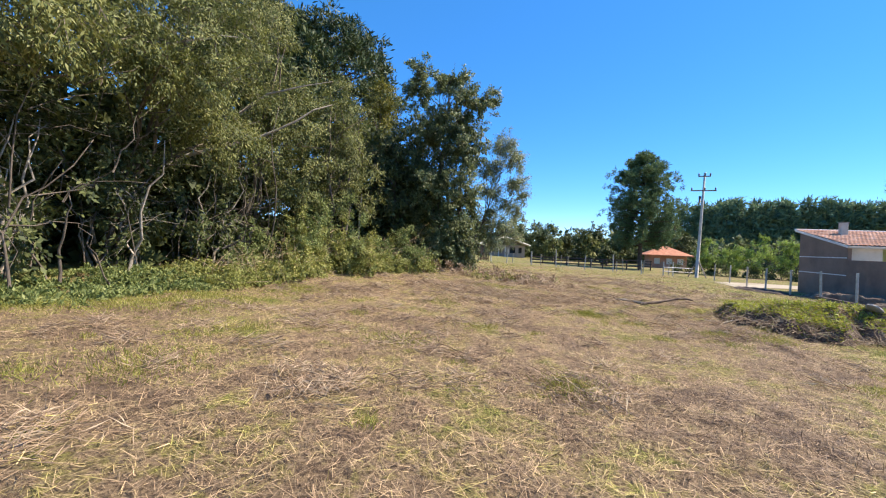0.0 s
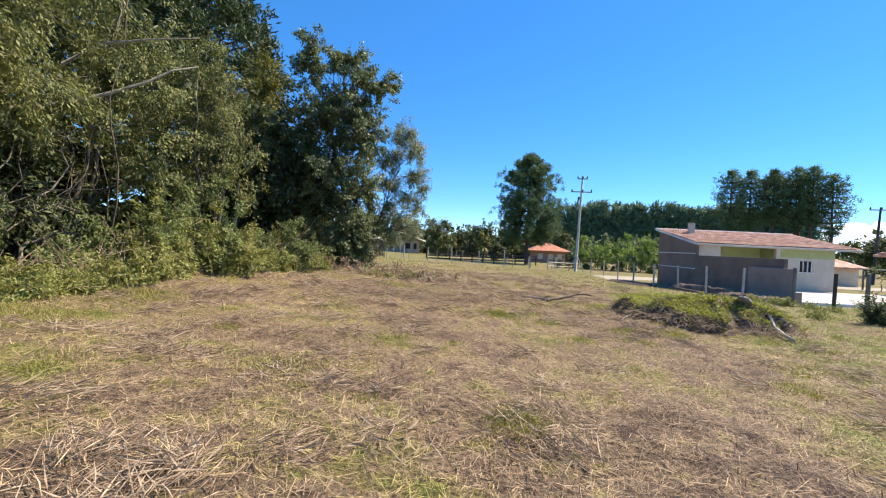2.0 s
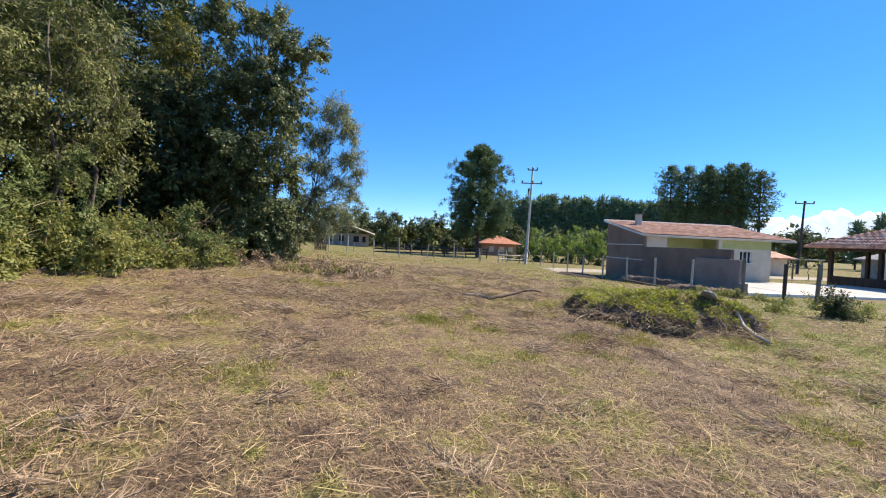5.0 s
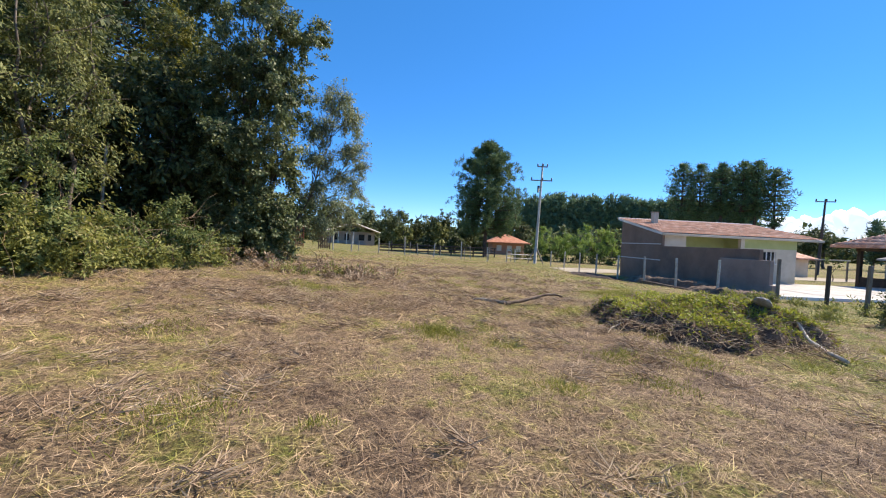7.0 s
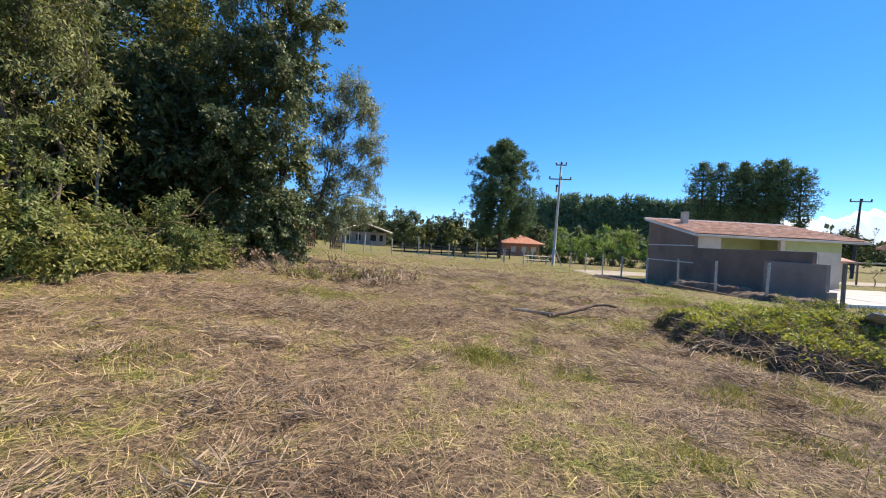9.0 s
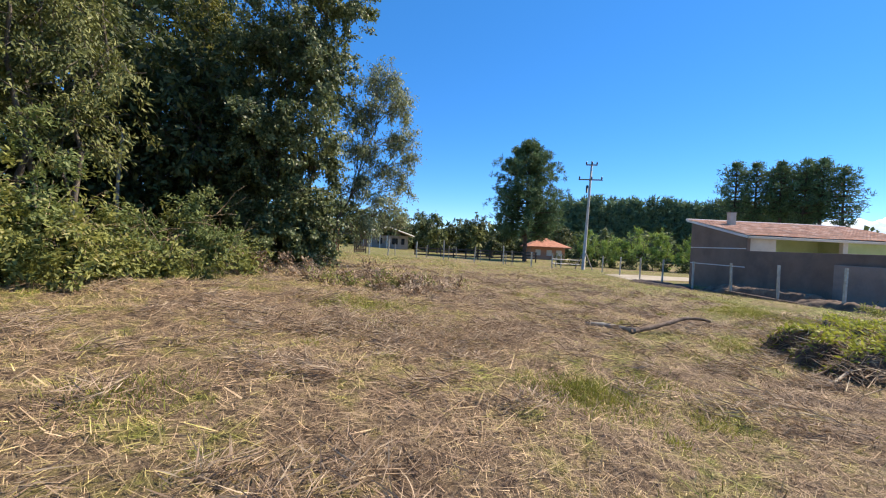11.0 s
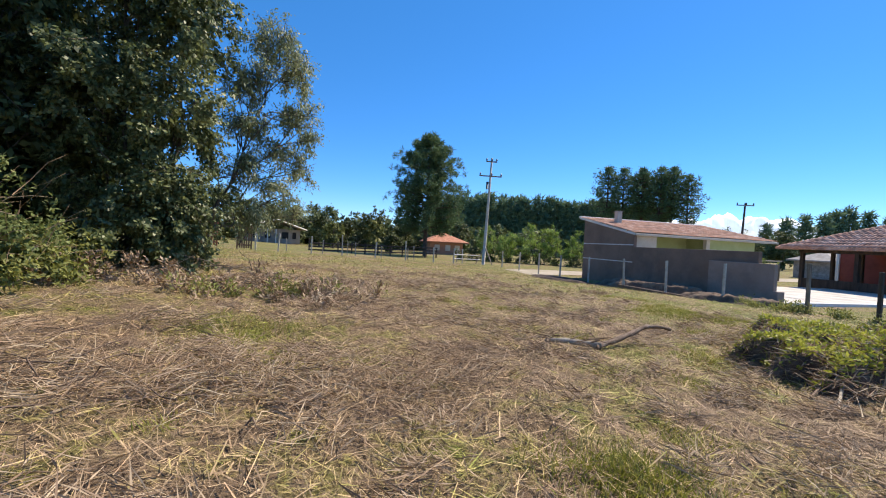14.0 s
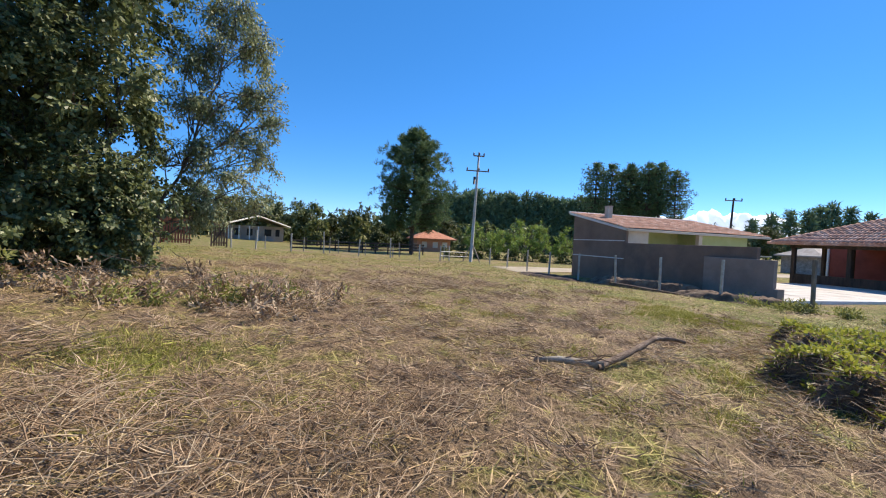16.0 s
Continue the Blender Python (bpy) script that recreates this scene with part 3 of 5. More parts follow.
def pine_tree(name, x, y, h, crown_from, radius, label, mat, n_whorl=16, tuft=26, needle=(0.5, 0.06), group="", round_top=False, scale_wood=1.0, lean=0.0, per_branch=7):
    """A pine: straight trunk, whorls of up-swept limbs and tufts of needles along them."""
    root = thing(name, pose(x, y, float(gz(x, y)) - 0.05), label, "tree", group)
    line = curve_line((0, 0, 0), (lean, 0, h * 0.98), 10, 0, 0.03 * h / 10)
    wood = [tube(line, np.linspace(0.02 * h * scale_wood, 0.004 * h, 10), 8)]
    cen, dirs = [], []
    for k in range(n_whorl):
        f = k / (n_whorl - 1)
        z = h * (crown_from + (0.985 - crown_from) * f)
        prof = math.sqrt(max(0.05, 1 - (2 * f - 0.75) ** 2 / 1.9)) if not round_top else math.sqrt(max(0.03, 1 - (2 * f - 1) ** 2))
        prof *= 1 - 0.55 * max(0, f - 0.45)
        nb = 6 if f < 0.85 else 4
        for q in range(nb):
            a = q * 2 * math.pi / nb + k * 1.1 + rng.normal() * 0.25
            L = radius * prof * rng.uniform(0.62, 1.12)
            e = np.array([math.cos(a) * L, math.sin(a) * L, z + L * rng.uniform(0.05, 0.35) * (1.4 if f > 0.6 else 0.6)])
            l = curve_line((0, 0, z), e, 5, -0.04 * L, 0.03 * L)
            wood.append(tube(l, np.linspace(0.006 * h * scale_wood, 0.012, 5), 4))
            for t in np.linspace(0.35, 1.0, per_branch):
                c = l[0] + (l[-1] - l[0]) * t + rng.normal(size=3) * 0.09 * L
                cen.append(c)
                dirs.append((e[0] / L, e[1] / L, 0.5))
    cen, dirs = np.array(cen), np.array(dirs)
    p = np.repeat(cen, tuft, 0) + rng.normal(size=(len(cen) * tuft, 3)) * needle[0] * 0.28
    ax = np.repeat(dirs, tuft, 0) * 0.5 + unit(len(p)) * 0.9
    ax /= np.linalg.norm(ax, axis=1)[:, None]
    v, f = leaves(p, needle[0], needle[1], ax)
    np_part("trunk", *join(wood), M_PINEBARK, root, smooth=True)
    np_part("crown", v, f, mat, root)
    return root

# the wood's edge, from the near end to the far end
WOOD = [
    ((-10.6, 2.0), [(0, 0, 8, 3, 3, 3, 1), (1, 0.5, 5.2, 2.4, 2.4, 1.8, .9)]),
    ((-9.6, 7.0), [(0, 0, 8.5, 3, 3, 3, 1), (1.4, 0.6, 5.6, 2.5, 2.6, 1.8, .9), (2.4, -0.6, 4.7, 1.7, 2.2, 1.0, 1)]),
    ((-9.4, 11.0), [(0.2, 0, 9, 3, 3, 2.8, 1), (1.9, 0.3, 6.2, 2.5, 2.6, 1.9, 1), (2.5, -0.9, 4.9, 1.7, 2.0, 1.1, 1), (2.7, 1.2, 3.9, 1.4, 1.5, 1.1, .9)]),
    ((-7.6, 15.2), [(0.2, -0.2, 8.3, 2.3, 2.5, 2.2, 1), (1.4, 0.6, 5.4, 2.4, 2.3, 2.0, 1), (1.8, 0.8, 3.0, 1.9, 1.8, 1.6, 1), (0.4, -1, 4.2, 1.7, 1.8, 1.3, .7)]),
    ((-4.6, 17.2), [(0.1, 0, 6.2, 1.4, 1.5, 1.3, .9), (0.4, -0.3, 4.4, 1.5, 1.4, 1.3, 1), (0.2, -0.4, 2.7, 1.4, 1.3, 1.2, .8)]),
]
for base, blobs in WOOD:
    leafy_tree("tree", base, blobs, M_OLIVE, "tall leaning tree with drooping fine olive foliage at the wood's edge", (0.115, 0.041), 46, 0.2, 205, 0.08, M_BARK, 0.6, group="trees of the wood", stems=3)
for x, y in ((-9.9, 5.0), (-9.6, 8.4), (-8.9, 11.2), (-8.0, 13.4), (-10.9, 10), (-10.9, 6.5)):
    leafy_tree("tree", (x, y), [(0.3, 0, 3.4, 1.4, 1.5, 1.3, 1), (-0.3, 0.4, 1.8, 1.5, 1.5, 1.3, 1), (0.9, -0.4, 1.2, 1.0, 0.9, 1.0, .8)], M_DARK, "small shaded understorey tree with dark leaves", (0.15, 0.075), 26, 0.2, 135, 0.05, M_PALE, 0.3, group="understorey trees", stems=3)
stems = []
for k in range(40):
    y = rng.uniform(3, 17)
    x = -8.9 + 0.22 * max(0, y - 8) + rng.normal() * 0.9
    z = float(gz(x, y)) - 0.05
    L = rng.uniform(1.6, 5.2)
    e = (x + rng.normal() * 0.9 + 0.3, y + rng.normal() * 1.1, z + L)
    r = rng.uniform(0.012, 0.034)
    stems.append(tube(curve_line((x, y, z), e, 7, 0.1, 0.10), np.linspace(r, r * 0.3, 7), 5))
    for q in range(2):
        f = rng.uniform(0.4, 0.8)
        m = np.array((x, y, z)) + (np.array(e) - (x, y, z)) * f
        stems.append(tube(curve_line(m, m + rng.normal(size=3) * (0.9, 0.9, 0.5), 5, 0.1, 0.06), np.linspace(r * 0.5, 0.004, 5), 4))
tagged(np_part("bare_stems", *join(stems), M_BARK, smooth=True), "thin grey bare stems and dead twigs at the wood's edge", "stems", kind="stuff")
for a, m, e, r in [((-8.6, 12.5, 3.2), (-6.2, 13.6, 4.5), (-4.0, 14.3, 5.9), 0.075), ((-7.0, 14.0, 5.4), (-5.6, 14.0, 6.2), (-4.0, 14.3, 6.7), 0.045), ((-8.4, 9.6, 5.4), (-7.0, 10.4, 6.0), (-5.6, 11.0, 6.5), 0.035), ((-5.8, 14.6, 0.4), (-5.2, 14.4, 1.2), (-4.6, 14.2, 1.7), 0.07)]:
    limb = np_part("dead_limb", *tube(np.vstack([curve_line(a, m, 4, 0.1, 0.04)[:-1], curve_line(m, e, 5, 0.05, 0.05)]), np.linspace(r, r * 0.25, 8), 7), M_PALE, smooth=True)
    tagged(limb, "bare pale limb reaching out of the wood's edge", "branch")
for a, m, e, r in [((-7.68, 8.35, 0.32), (-7.57, 8.28, 1.12), (-7.36, 8.15, 1.95), 0.055), ((-7.5, 8.18, 1.81), (-6.93, 8.2, 2.14), (-6.52, 8.22, 2.52), 0.035), ((-6.63, 8.29, 2.45), (-6.41, 8.31, 2.95), (-6.43, 8.6, 3.68), 0.028), ((-7.11, 9.0, 0.11), (-7.19, 8.62, 0.79), (-7.24, 8.25, 1.41), 0.03), ((-6.56, 12.4, 0.89), (-5.79, 12.38, 1.13), (-5.65, 12.58, 1.53), 0.06), ((-8.18, 8.21, 4.26), (-7.39, 8.45, 4.22), (-6.65, 8.74, 4.65), 0.045), ((-7.73, 7.45, 0.59), (-7.81, 7.37, 1.09), (-7.93, 7.24, 1.48), 0.045)]:
    if a[2] < 0.6:
        a = (a[0], a[1], ground_z(a[0], a[1]) - 0.05)
    limb = np_part("dead_limb", *tube(np.vstack([curve_line(a, m, 4, 0.1, 0.04)[:-1], curve_line(m, e, 5, 0.05, 0.05)]), np.linspace(r * 0.62, r * 0.16, 8), 7), M_BARK, smooth=True)
    tagged(limb, "crooked grey limb at the shaded edge of the wood", "branch")
BACK = [((-14, 4), 12), ((-13.5, 9.5), 13), ((-13, 15), 13), ((-11, 19.5), 13), ((-15, 22), 13), ((-8, 22.5), 10), ((-17, 13), 14)]
for (x, y), h in BACK:
    leafy_tree("tree", (x, y), [(0, 0, h - 2.5, 3, 3, 2.5, 1), (0.6, 0, h * 0.5, 3, 3, 2.6, 1), (0.8, 0.4, 2.2, 2.6, 2.6, 2.2, 1)], M_DARK, "dark tree standing deep in the wood", (0.34, 0.17), 20, 0.32, 42, 0.15, group="trees of the wood", twigs=False)
for (x, y), h in [((-4.9, 20.8), 6.8), ((-2.5, 20.6), 7.0), ((-1.5, 22.4), 7.8), ((-3.8, 22.6), 7.6), ((-6.2, 24.0), 8.2)]:
    leafy_tree("tree", (x, y), [(0, 0, h - 1.8, 1.8, 1.8, 1.9, 1), (0.2, -0.4, h * 0.48, 1.9, 1.9, 1.8, 1), (0, 0, 1.6, 1.6, 1.6, 1.4, .8)], M_DARK, "dark dense tree in the shade of the wood", (0.2, 0.1), 26, 0.24, 130, 0.08, group="trees of the wood")
leafy_tree("tree", (-4.8, 29.3), [(0, 0, 10.6, 1.5, 1.5, 1.6, 1), (-0.4, 0, 8, 2.2, 2, 1.9, 1), (0.3, 0, 4, 2, 2, 2, 1)], M_YELLOW, "tree with yellowish-green crown behind the wood's edge", (0.2, 0.08), 26, 0.24, 200, 0.12)

bare = np_part("dead_tree", *tube(curve_line((-3.9, 18.8, -0.1), (-3.75, 18.7, 3.4), 6, 0, 0.03), np.linspace(0.055, 0.035, 6), 8), M_PALE, smooth=True)
tagged(bare, "slim pale dead tree standing in a dark gap", "tree")

# the large ivy-hung tree at the end of the wood, with a silvery drooping side
leafy_tree("tree", (0.25, 19.9), [(-1.6, 0.2, 8.9, 1.25, 1.3, 1.15, 1), (-0.1, 0.3, 9.2, 1.0, 1.2, .8, .7), (0.4, 0.2, 8.0, 1.45, 1.6, 1.2, .8), (-0.4, 0.1, 6.6, 1.9, 1.9, 1.6, 1),
    (0.55, -0.1, 5.6, 1.3, 1.7, 1.5, .9), (-1, 0.1, 3.9, 1.7, 1.8, 1.6, 1), (0.5, -0.2, 3.6, 1.3, 1.6, 1.6, 1), (1.2, 0.2, 8.2, 0.95, 1.0, 0.8, .8), (-0.2, -0.2, 1.6, 1.9, 1.6, 1.6, 1), (0.15, -0.5, 1.1, 1.1, 1.1, 1.3, 1.4), (0.4, -0.2, 0.7, 0.95, 0.9, 0.8, 1.3)],
    M_GREEN, "tall tree hung with ivy and climbers down to the ground", (0.105, 0.066), 60, 0.15, 235, 0.055, M_BARK, droop=0.4, stems=4)
leafy_tree("tree", (1.2, 20.9), [(1.5, -0.2, 6.3, 0.8, 0.9, 0.6, .8), (2.2, -0.2, 5.5, 0.8, 0.9, 0.55, .7), (1.1, -0.1, 5.2, 0.8, 0.9, 0.7, .7), (2.2, 0, 4.4, 0.75, 0.9, 0.45, .7), (1.2, 0, 4.0, 0.8, 0.9, 0.7, .7), (2.0, 0, 3.3, 0.8, 0.9, 0.5, .45), (1.0, 0, 2.8, 0.8, 0.9, 0.6, .6), (1.8, 0, 2.2, 0.7, 0.8, .45, .45), (2.5, 0.1, 2.9, 0.6, 0.7, .4, .45), (2.3, 0.1, 1.6, 0.7, 0.7, .4, .4), (1.2, 0, 1.5, 0.8, 0.7, .6, .6), (2.7, 0, 3.9, 0.5, 0.6, .4, .5)],
    M_SILVER, "slender tree with sparse silvery drooping foliage", (0.095, 0.038), 34, 0.17, 620, 0.045, M_BARK, 0.6)

# umbrella pines behind the wood
for x, y, h, r in [(-10.2, 35.5, 19.3, 5.2), (-15.5, 33.5, 19.5, 5.0)]:
    root = thing("tree", pose(x, y, float(gz(x, y))), "tall araucaria pine with a dark tiered crown", "tree")
    wood, cen, dirs = [tube(curve_line((0, 0, 0), (0, 0, h - 1), 8, 0, 0.1), np.linspace(0.4, 0.15, 8), 8)], [], []
    for k in range(9):
        z = h * 0.5 + (h * 0.5 - 1.2) * k / 8
        for q in range(11):
            a = q * 2 * math.pi / 11 + k * 0.7 + rng.normal() * 0.15
            L = r * (1 - 0.55 * (k / 8) ** 2) * rng.uniform(0.75, 1.1)
            e = (math.cos(a) * L, math.sin(a) * L, z + 0.15 * L)
            l = curve_line((0, 0, z), e, 5, -0.35, 0.1)
            wood.append(tube(l, np.linspace(0.07, 0.03, 5), 5))
            for c in rng.normal(size=(9, 3)) * (0.6, 0.6, 0.3):
                cen.append(np.array(e) + c + (0, 0, 0.1))
                dirs.append((math.cos(a) * 0.4, math.sin(a) * 0.4, 0.8))
    cen, dirs = np.array(cen), np.array(dirs)
    p = np.repeat(cen, 30, 0) + rng.normal(size=(len(cen) * 30, 3)) * 0.22
    ax = np.repeat(dirs, 30, 0) * 0.6 + unit(len(p))
    v, f = leaves(p, 0.5, 0.12, ax / np.linalg.norm(ax, axis=1)[:, None])
    np_part("trunk", *join(wood), M_PINEBARK, root, smooth=True)
    np_part("crown", v, f, M_ARAU, root)

# the lone pine by the track, and those further off
pine_tree("tree", 26.2, 55.3, 15.0, 0.22, 4.6, "lone tall pine with a full dark crown", M_NEEDLE, 23, 28, (0.44, 0.08), per_branch=13)
first = pine_tree("tree", 76.5, 68.0, 19.6, 0.42, 3.7, "tall pine in a clump with bare lower trunk", M_NEEDLE, 12, 11, (0.72, 0.15), group="clump of pines", per_branch=5, round_top=True)
second = pine_tree("tree", 80.5, 62.5, 19.2, 0.5, 3.5, "tall pine in a clump with bare lower trunk", M_NEEDLE, 12, 11, (0.72, 0.15), group="clump of pines", per_branch=5, round_top=True)
for k, (x, y, s) in enumerate([(79, 66, 0.99), (82.5, 64, .97), (82, 59.5, 0.98), (83.5, 57.8, 1.0), (85, 55.5, .9), (85, 61, .95)]):
    copy_thing((first, second)[k % 2], pose(x, y, -0.95, 0, 0, 53 * k) @ Matrix.Scale(s, 4))
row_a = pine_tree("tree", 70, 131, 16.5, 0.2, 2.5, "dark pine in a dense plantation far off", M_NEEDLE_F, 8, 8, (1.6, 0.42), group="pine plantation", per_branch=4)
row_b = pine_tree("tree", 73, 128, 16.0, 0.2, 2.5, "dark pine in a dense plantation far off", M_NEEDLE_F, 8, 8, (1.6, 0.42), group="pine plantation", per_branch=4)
for k in range(46):
    f = (k % 23) / 22
    s = rng.uniform(0.92, 1.1) * (1.02 - 0.1 * f)
    copy_thing((row_a, row_b)[k % 2], pose(76 + 46 * f + (4 if k > 22 else 0) + rng.normal() * 0.6, 126 - 42 * f + (5 if k > 22 else 0), -0.95, 0, 0, 67 * k) @ Matrix.Scale(s, 4))
for k, (x, y, h) in enumerate([(104, 49.5, 8.6), (108, 47.5, 10.2), (113, 46, 10.8), (118, 44.5, 11.4), (123, 44, 12.2), (127, 43, 13.6), (129.5, 40.5, 12.4), (131, 37.5, 11.6), (134, 33, 11.2), (138, 29, 11)]):
    copy_thing((row_a, row_b)[k % 2], pose(x, y, -0.95, 0, 0, 40 * k) @ Matrix.Scale(h / 16.2, 4))

# fresh green clumps behind the track
for k, (x, y, h) in enumerate([(30.6, 48, 4.3), (32.4, 46.6, 3.5), (34.3, 44.9, 4.5), (36, 43.2, 4.9), (37.8, 41.2, 3.6), (39, 39, 4.4), (41.5, 36.6, 4.0), (44, 33.5, 3.6)]):
    leafy_tree("shrub", (x, y), [(0.2, 0, h - 0.8, 0.7, 0.7, 1.1, 1), (-0.7, 0.3, h - 1.3, 0.6, 0.6, 1.0, 1), (0.7, 0.3, h * 0.52, 1.2, 1.2, 1.2, 1), (-0.7, -0.2, h * 0.45, 1.2, 1.2, 1.2, 1), (0, 0, 0.9, 1.4, 1.4, 0.9, 1)], M_BAMBOO, "bushy clump of fresh green feathery foliage", (0.28, 0.07), 22, 0.2, 80, 0.05, droop=-0.5, stems=3, twigs=False, group="green clumps")

# middle distance round trees
for x, y, h, r, mat, lab in [
    (28.5, 80, 7.0, 3.2, M_DARK, "dark round-crowned tree beyond the pasture"), (33, 78, 6.4, 3.0, M_DARK, "dark round-crowned tree beyond the pasture"), (24.5, 86, 6.0, 3, M_DARK, "dark round-crowned tree beyond the pasture"),
    (19.6, 83, 7.4, 3.6, M_GREEN, "broad green tree beyond the pasture"), (14.6, 90, 8.2, 4, M_GREEN, "broad green tree beyond the pasture"), (9, 92, 8.0, 4, M_OLIVE, "broad olive tree beyond the pasture"), (3, 88, 9, 4, M_GREEN, "broad green tree beyond the pasture"),
    (-4, 75, 9, 4, M_GREEN, "broad green tree beyond the pasture"), (-11, 66, 10, 4, M_DARK, "dark round-crowned tree beyond the pasture"), (36.5, 72, 7.5, 2.6, M_NEEDLE, "dark tree behind the orange-roofed house"), (40, 70, 6.5, 2.8, M_DARK, "dark tree behind the orange-roofed house"), (18.5, 70, 4.0, 1.7, M_OLIVE, "low shrubby tree by the white house"),
    (22, 62, 4.2, 1.3, M_OLIVE, "low shrubby tree by the rail fence"), (24, 61, 3.2, 1.4, M_DARK, "low dark bush by the rail fence"),
    (95, 43, 7.2, 3, M_DARK, "umbrella-crowned tree behind the houses"), (95, 56, 6.0, 3, M_SILVER, "thin grey-green tree behind the houses")]:
    leafy_tree("tree", (x, y), [(0, 0, h - r * 0.55, r * 0.85, r * 0.85, r * 0.6, 1), (r * 0.45, 0.2, h * 0.55, r * 0.7, r * 0.7, r * 0.55, 1), (-r * 0.45, -0.2, h * 0.5, r * 0.7, r * 0.7, r * 0.6, 1), (0, 0, h * 0.3, r * .7, r * .7, h * 0.26, .8)], mat, lab, (0.4, 0.23), 22, 0.3, 45, 0.16, twigs=False)
for k, (x, y, h) in enumerate([(12.6, 96, 10.5), (15, 95, 11.2)]):
    leafy_tree("tree", (x, y), [(0, 0, h - 1.4, 1.2, 1.2, 1.4, .8), (0.4, 0, h - 4, 1.5, 1.5, 1.6, .7)], M_SILVER, "tall thin eucalyptus far off", (0.4, 0.15), 16, 0.35, 30, 0.16, twigs=False)
# far belt that closes the horizon
belt = []
for k in range(80):
    a = math.radians(-75 + 290 * k / 80)
    d = 230 + 40 * math.sin(k * 1.7)
    q, _ = blob_points((d * math.sin(a) + 30, d * math.cos(a) + 40, 2.5), (15, 15, 8.5 + 2.5 * math.sin(k * 2.3)), 60, 6, 1.2)
    belt.append(q)
v, f = leaves(np.vstack(belt), 3.6, 2.4)
tagged(np_part("far_woods", v, f, M_DARK), "belt of dark woodland along the horizon", "woods", kind="stuff")

# weeds and climbers along the foot of the wood
def thicket(name, spots, mat, label, leaf, per, spread, density, droop=-0.2, category="weeds"):
    pts = []
    for x, y, rx, ry, h in spots:
        c = (x, y, float(gz(x, y)) + h * 0.25)
        area = rx * ry + rx * h + ry * h
        pts.append(sprays(c, (rx, ry, h * 0.75), max(3, int(area * density)), per, spread, droop, 0.35, 0.3))
    p, ax, face = (np.vstack([q[k] for q in pts]) for k in range(3))
    keep = p[:, 2] > gz(p[:, 0], p[:, 1]) + 0.01
    v, f = leaves(p[keep], leaf[0], leaf[1], ax[keep], face[keep])
    return tagged(np_part(name, v, f, mat), label, category, kind="stuff")


def broken_up(spots, k=5):
    """Each broad clump as several uneven smaller ones."""
    return [(x + rng.normal() * rx * 0.55, y + rng.normal() * ry * 0.55, rx * rng.uniform(0.22, 0.5), ry * rng.uniform(0.22, 0.5), h * rng.uniform(0.25, 0.95)) for x, y, rx, ry, h in spots for _ in range(k)]


thicket("weed_thicket", broken_up([(-5.2, 12.0, 1.2, 1.1, 0.95), (-4.6, 13.3, 1.2, 1.1, 1.7), (-4.1, 14.3, 1.1, 1.1, 2.3), (-3.2, 15.0, 1.0, 0.9, 1.3), (-2.3, 15.8, 1.0, 0.9, 1.0), (-1.4, 16.8, 0.9, 0.9, 1.5), (-0.9, 17.6, 0.7, 0.7, 1.1)], 12),
        M_WEED, "waist-high tangle of weeds and climbers along the wood", (0.105, 0.045), 26, 0.12, 40, 0.25)
thicket("weed_thicket", [(-3.5, 14.9, 0.7, 0.6, 2.3), (-3.0, 15.1, 0.5, 0.5, 1.7), (-1.5, 16.9, 0.6, 0.5, 1.9), (-0.9, 17.5, 0.5, 0.5, 1.6), (-2.3, 15.9, 0.7, 0.5, 1.2), (-6.0, 12.6, 0.8, 0.8, 1.3), (-4.5, 13.4, 0.7, 0.8, 1.9), (-4.5, 14.7, 0.8, 0.8, 2.7), (-1.6, 16.6, 0.5, 0.4, 1.5)],
        M_LUSH, "lush bright green weeds at the wood's foot", (0.09, 0.042), 30, 0.11, 62, 0.0)
thicket("weed_thicket", broken_up([(-7.0, 8.2, 1.4, 1.9, 0.16), (-6.2, 10.0, 1.1, 1.4, 0.2), (-6.9, 10.2, 1.0, 1.2, 0.4), (-8.2, 6.8, 1.0, 1.5, 0.2)], 26), M_LUSH, "low bright green weeds spreading from the wood's foot", (0.08, 0.036), 20, 0.045, 80, -0.3)
thicket("weed_thicket", broken_up([(-6.2, 11.0, 1.1, 1.1, 0.45), (-5.4, 11.4, 1.0, 0.9, 0.4)], 20), M_WEED, "low yellowing weeds at the wood's foot", (0.08, 0.032), 22, 0.07, 110, 0.0)
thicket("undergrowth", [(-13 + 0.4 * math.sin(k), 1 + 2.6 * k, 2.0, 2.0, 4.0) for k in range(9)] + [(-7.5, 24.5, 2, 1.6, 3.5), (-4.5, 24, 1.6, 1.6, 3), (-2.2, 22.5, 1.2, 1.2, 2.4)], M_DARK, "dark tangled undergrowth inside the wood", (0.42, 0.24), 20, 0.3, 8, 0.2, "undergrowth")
hedge = [(x, 97 + 4 * math.sin(x), 5, 4, 6.0 + 1.6 * math.sin(1.3 * x)) for x in range(-22, 40, 5)] + [(28 + 3.4 * k, 92 - 2.2 * k, 3, 3, 4.5 + 1.3 * math.sin(2.1 * k)) for k in range(12)]
thicket("hedge", hedge, M_GREEN, "thick green hedge and scrub beyond the pasture", (0.8, 0.45), 12, 0.5, 3.5, 0.0, "hedge")
thicket("hedge", [(27.5 + 1.3 * k, 49.2 - 1.25 * k, 1.0, 1.0, 1.4 + 0.4 * math.sin(1.9 * k)) for k in range(14)], M_DARK, "low dark hedge along the track", (0.22, 0.1), 14, 0.2, 14, 0.0, "hedge")
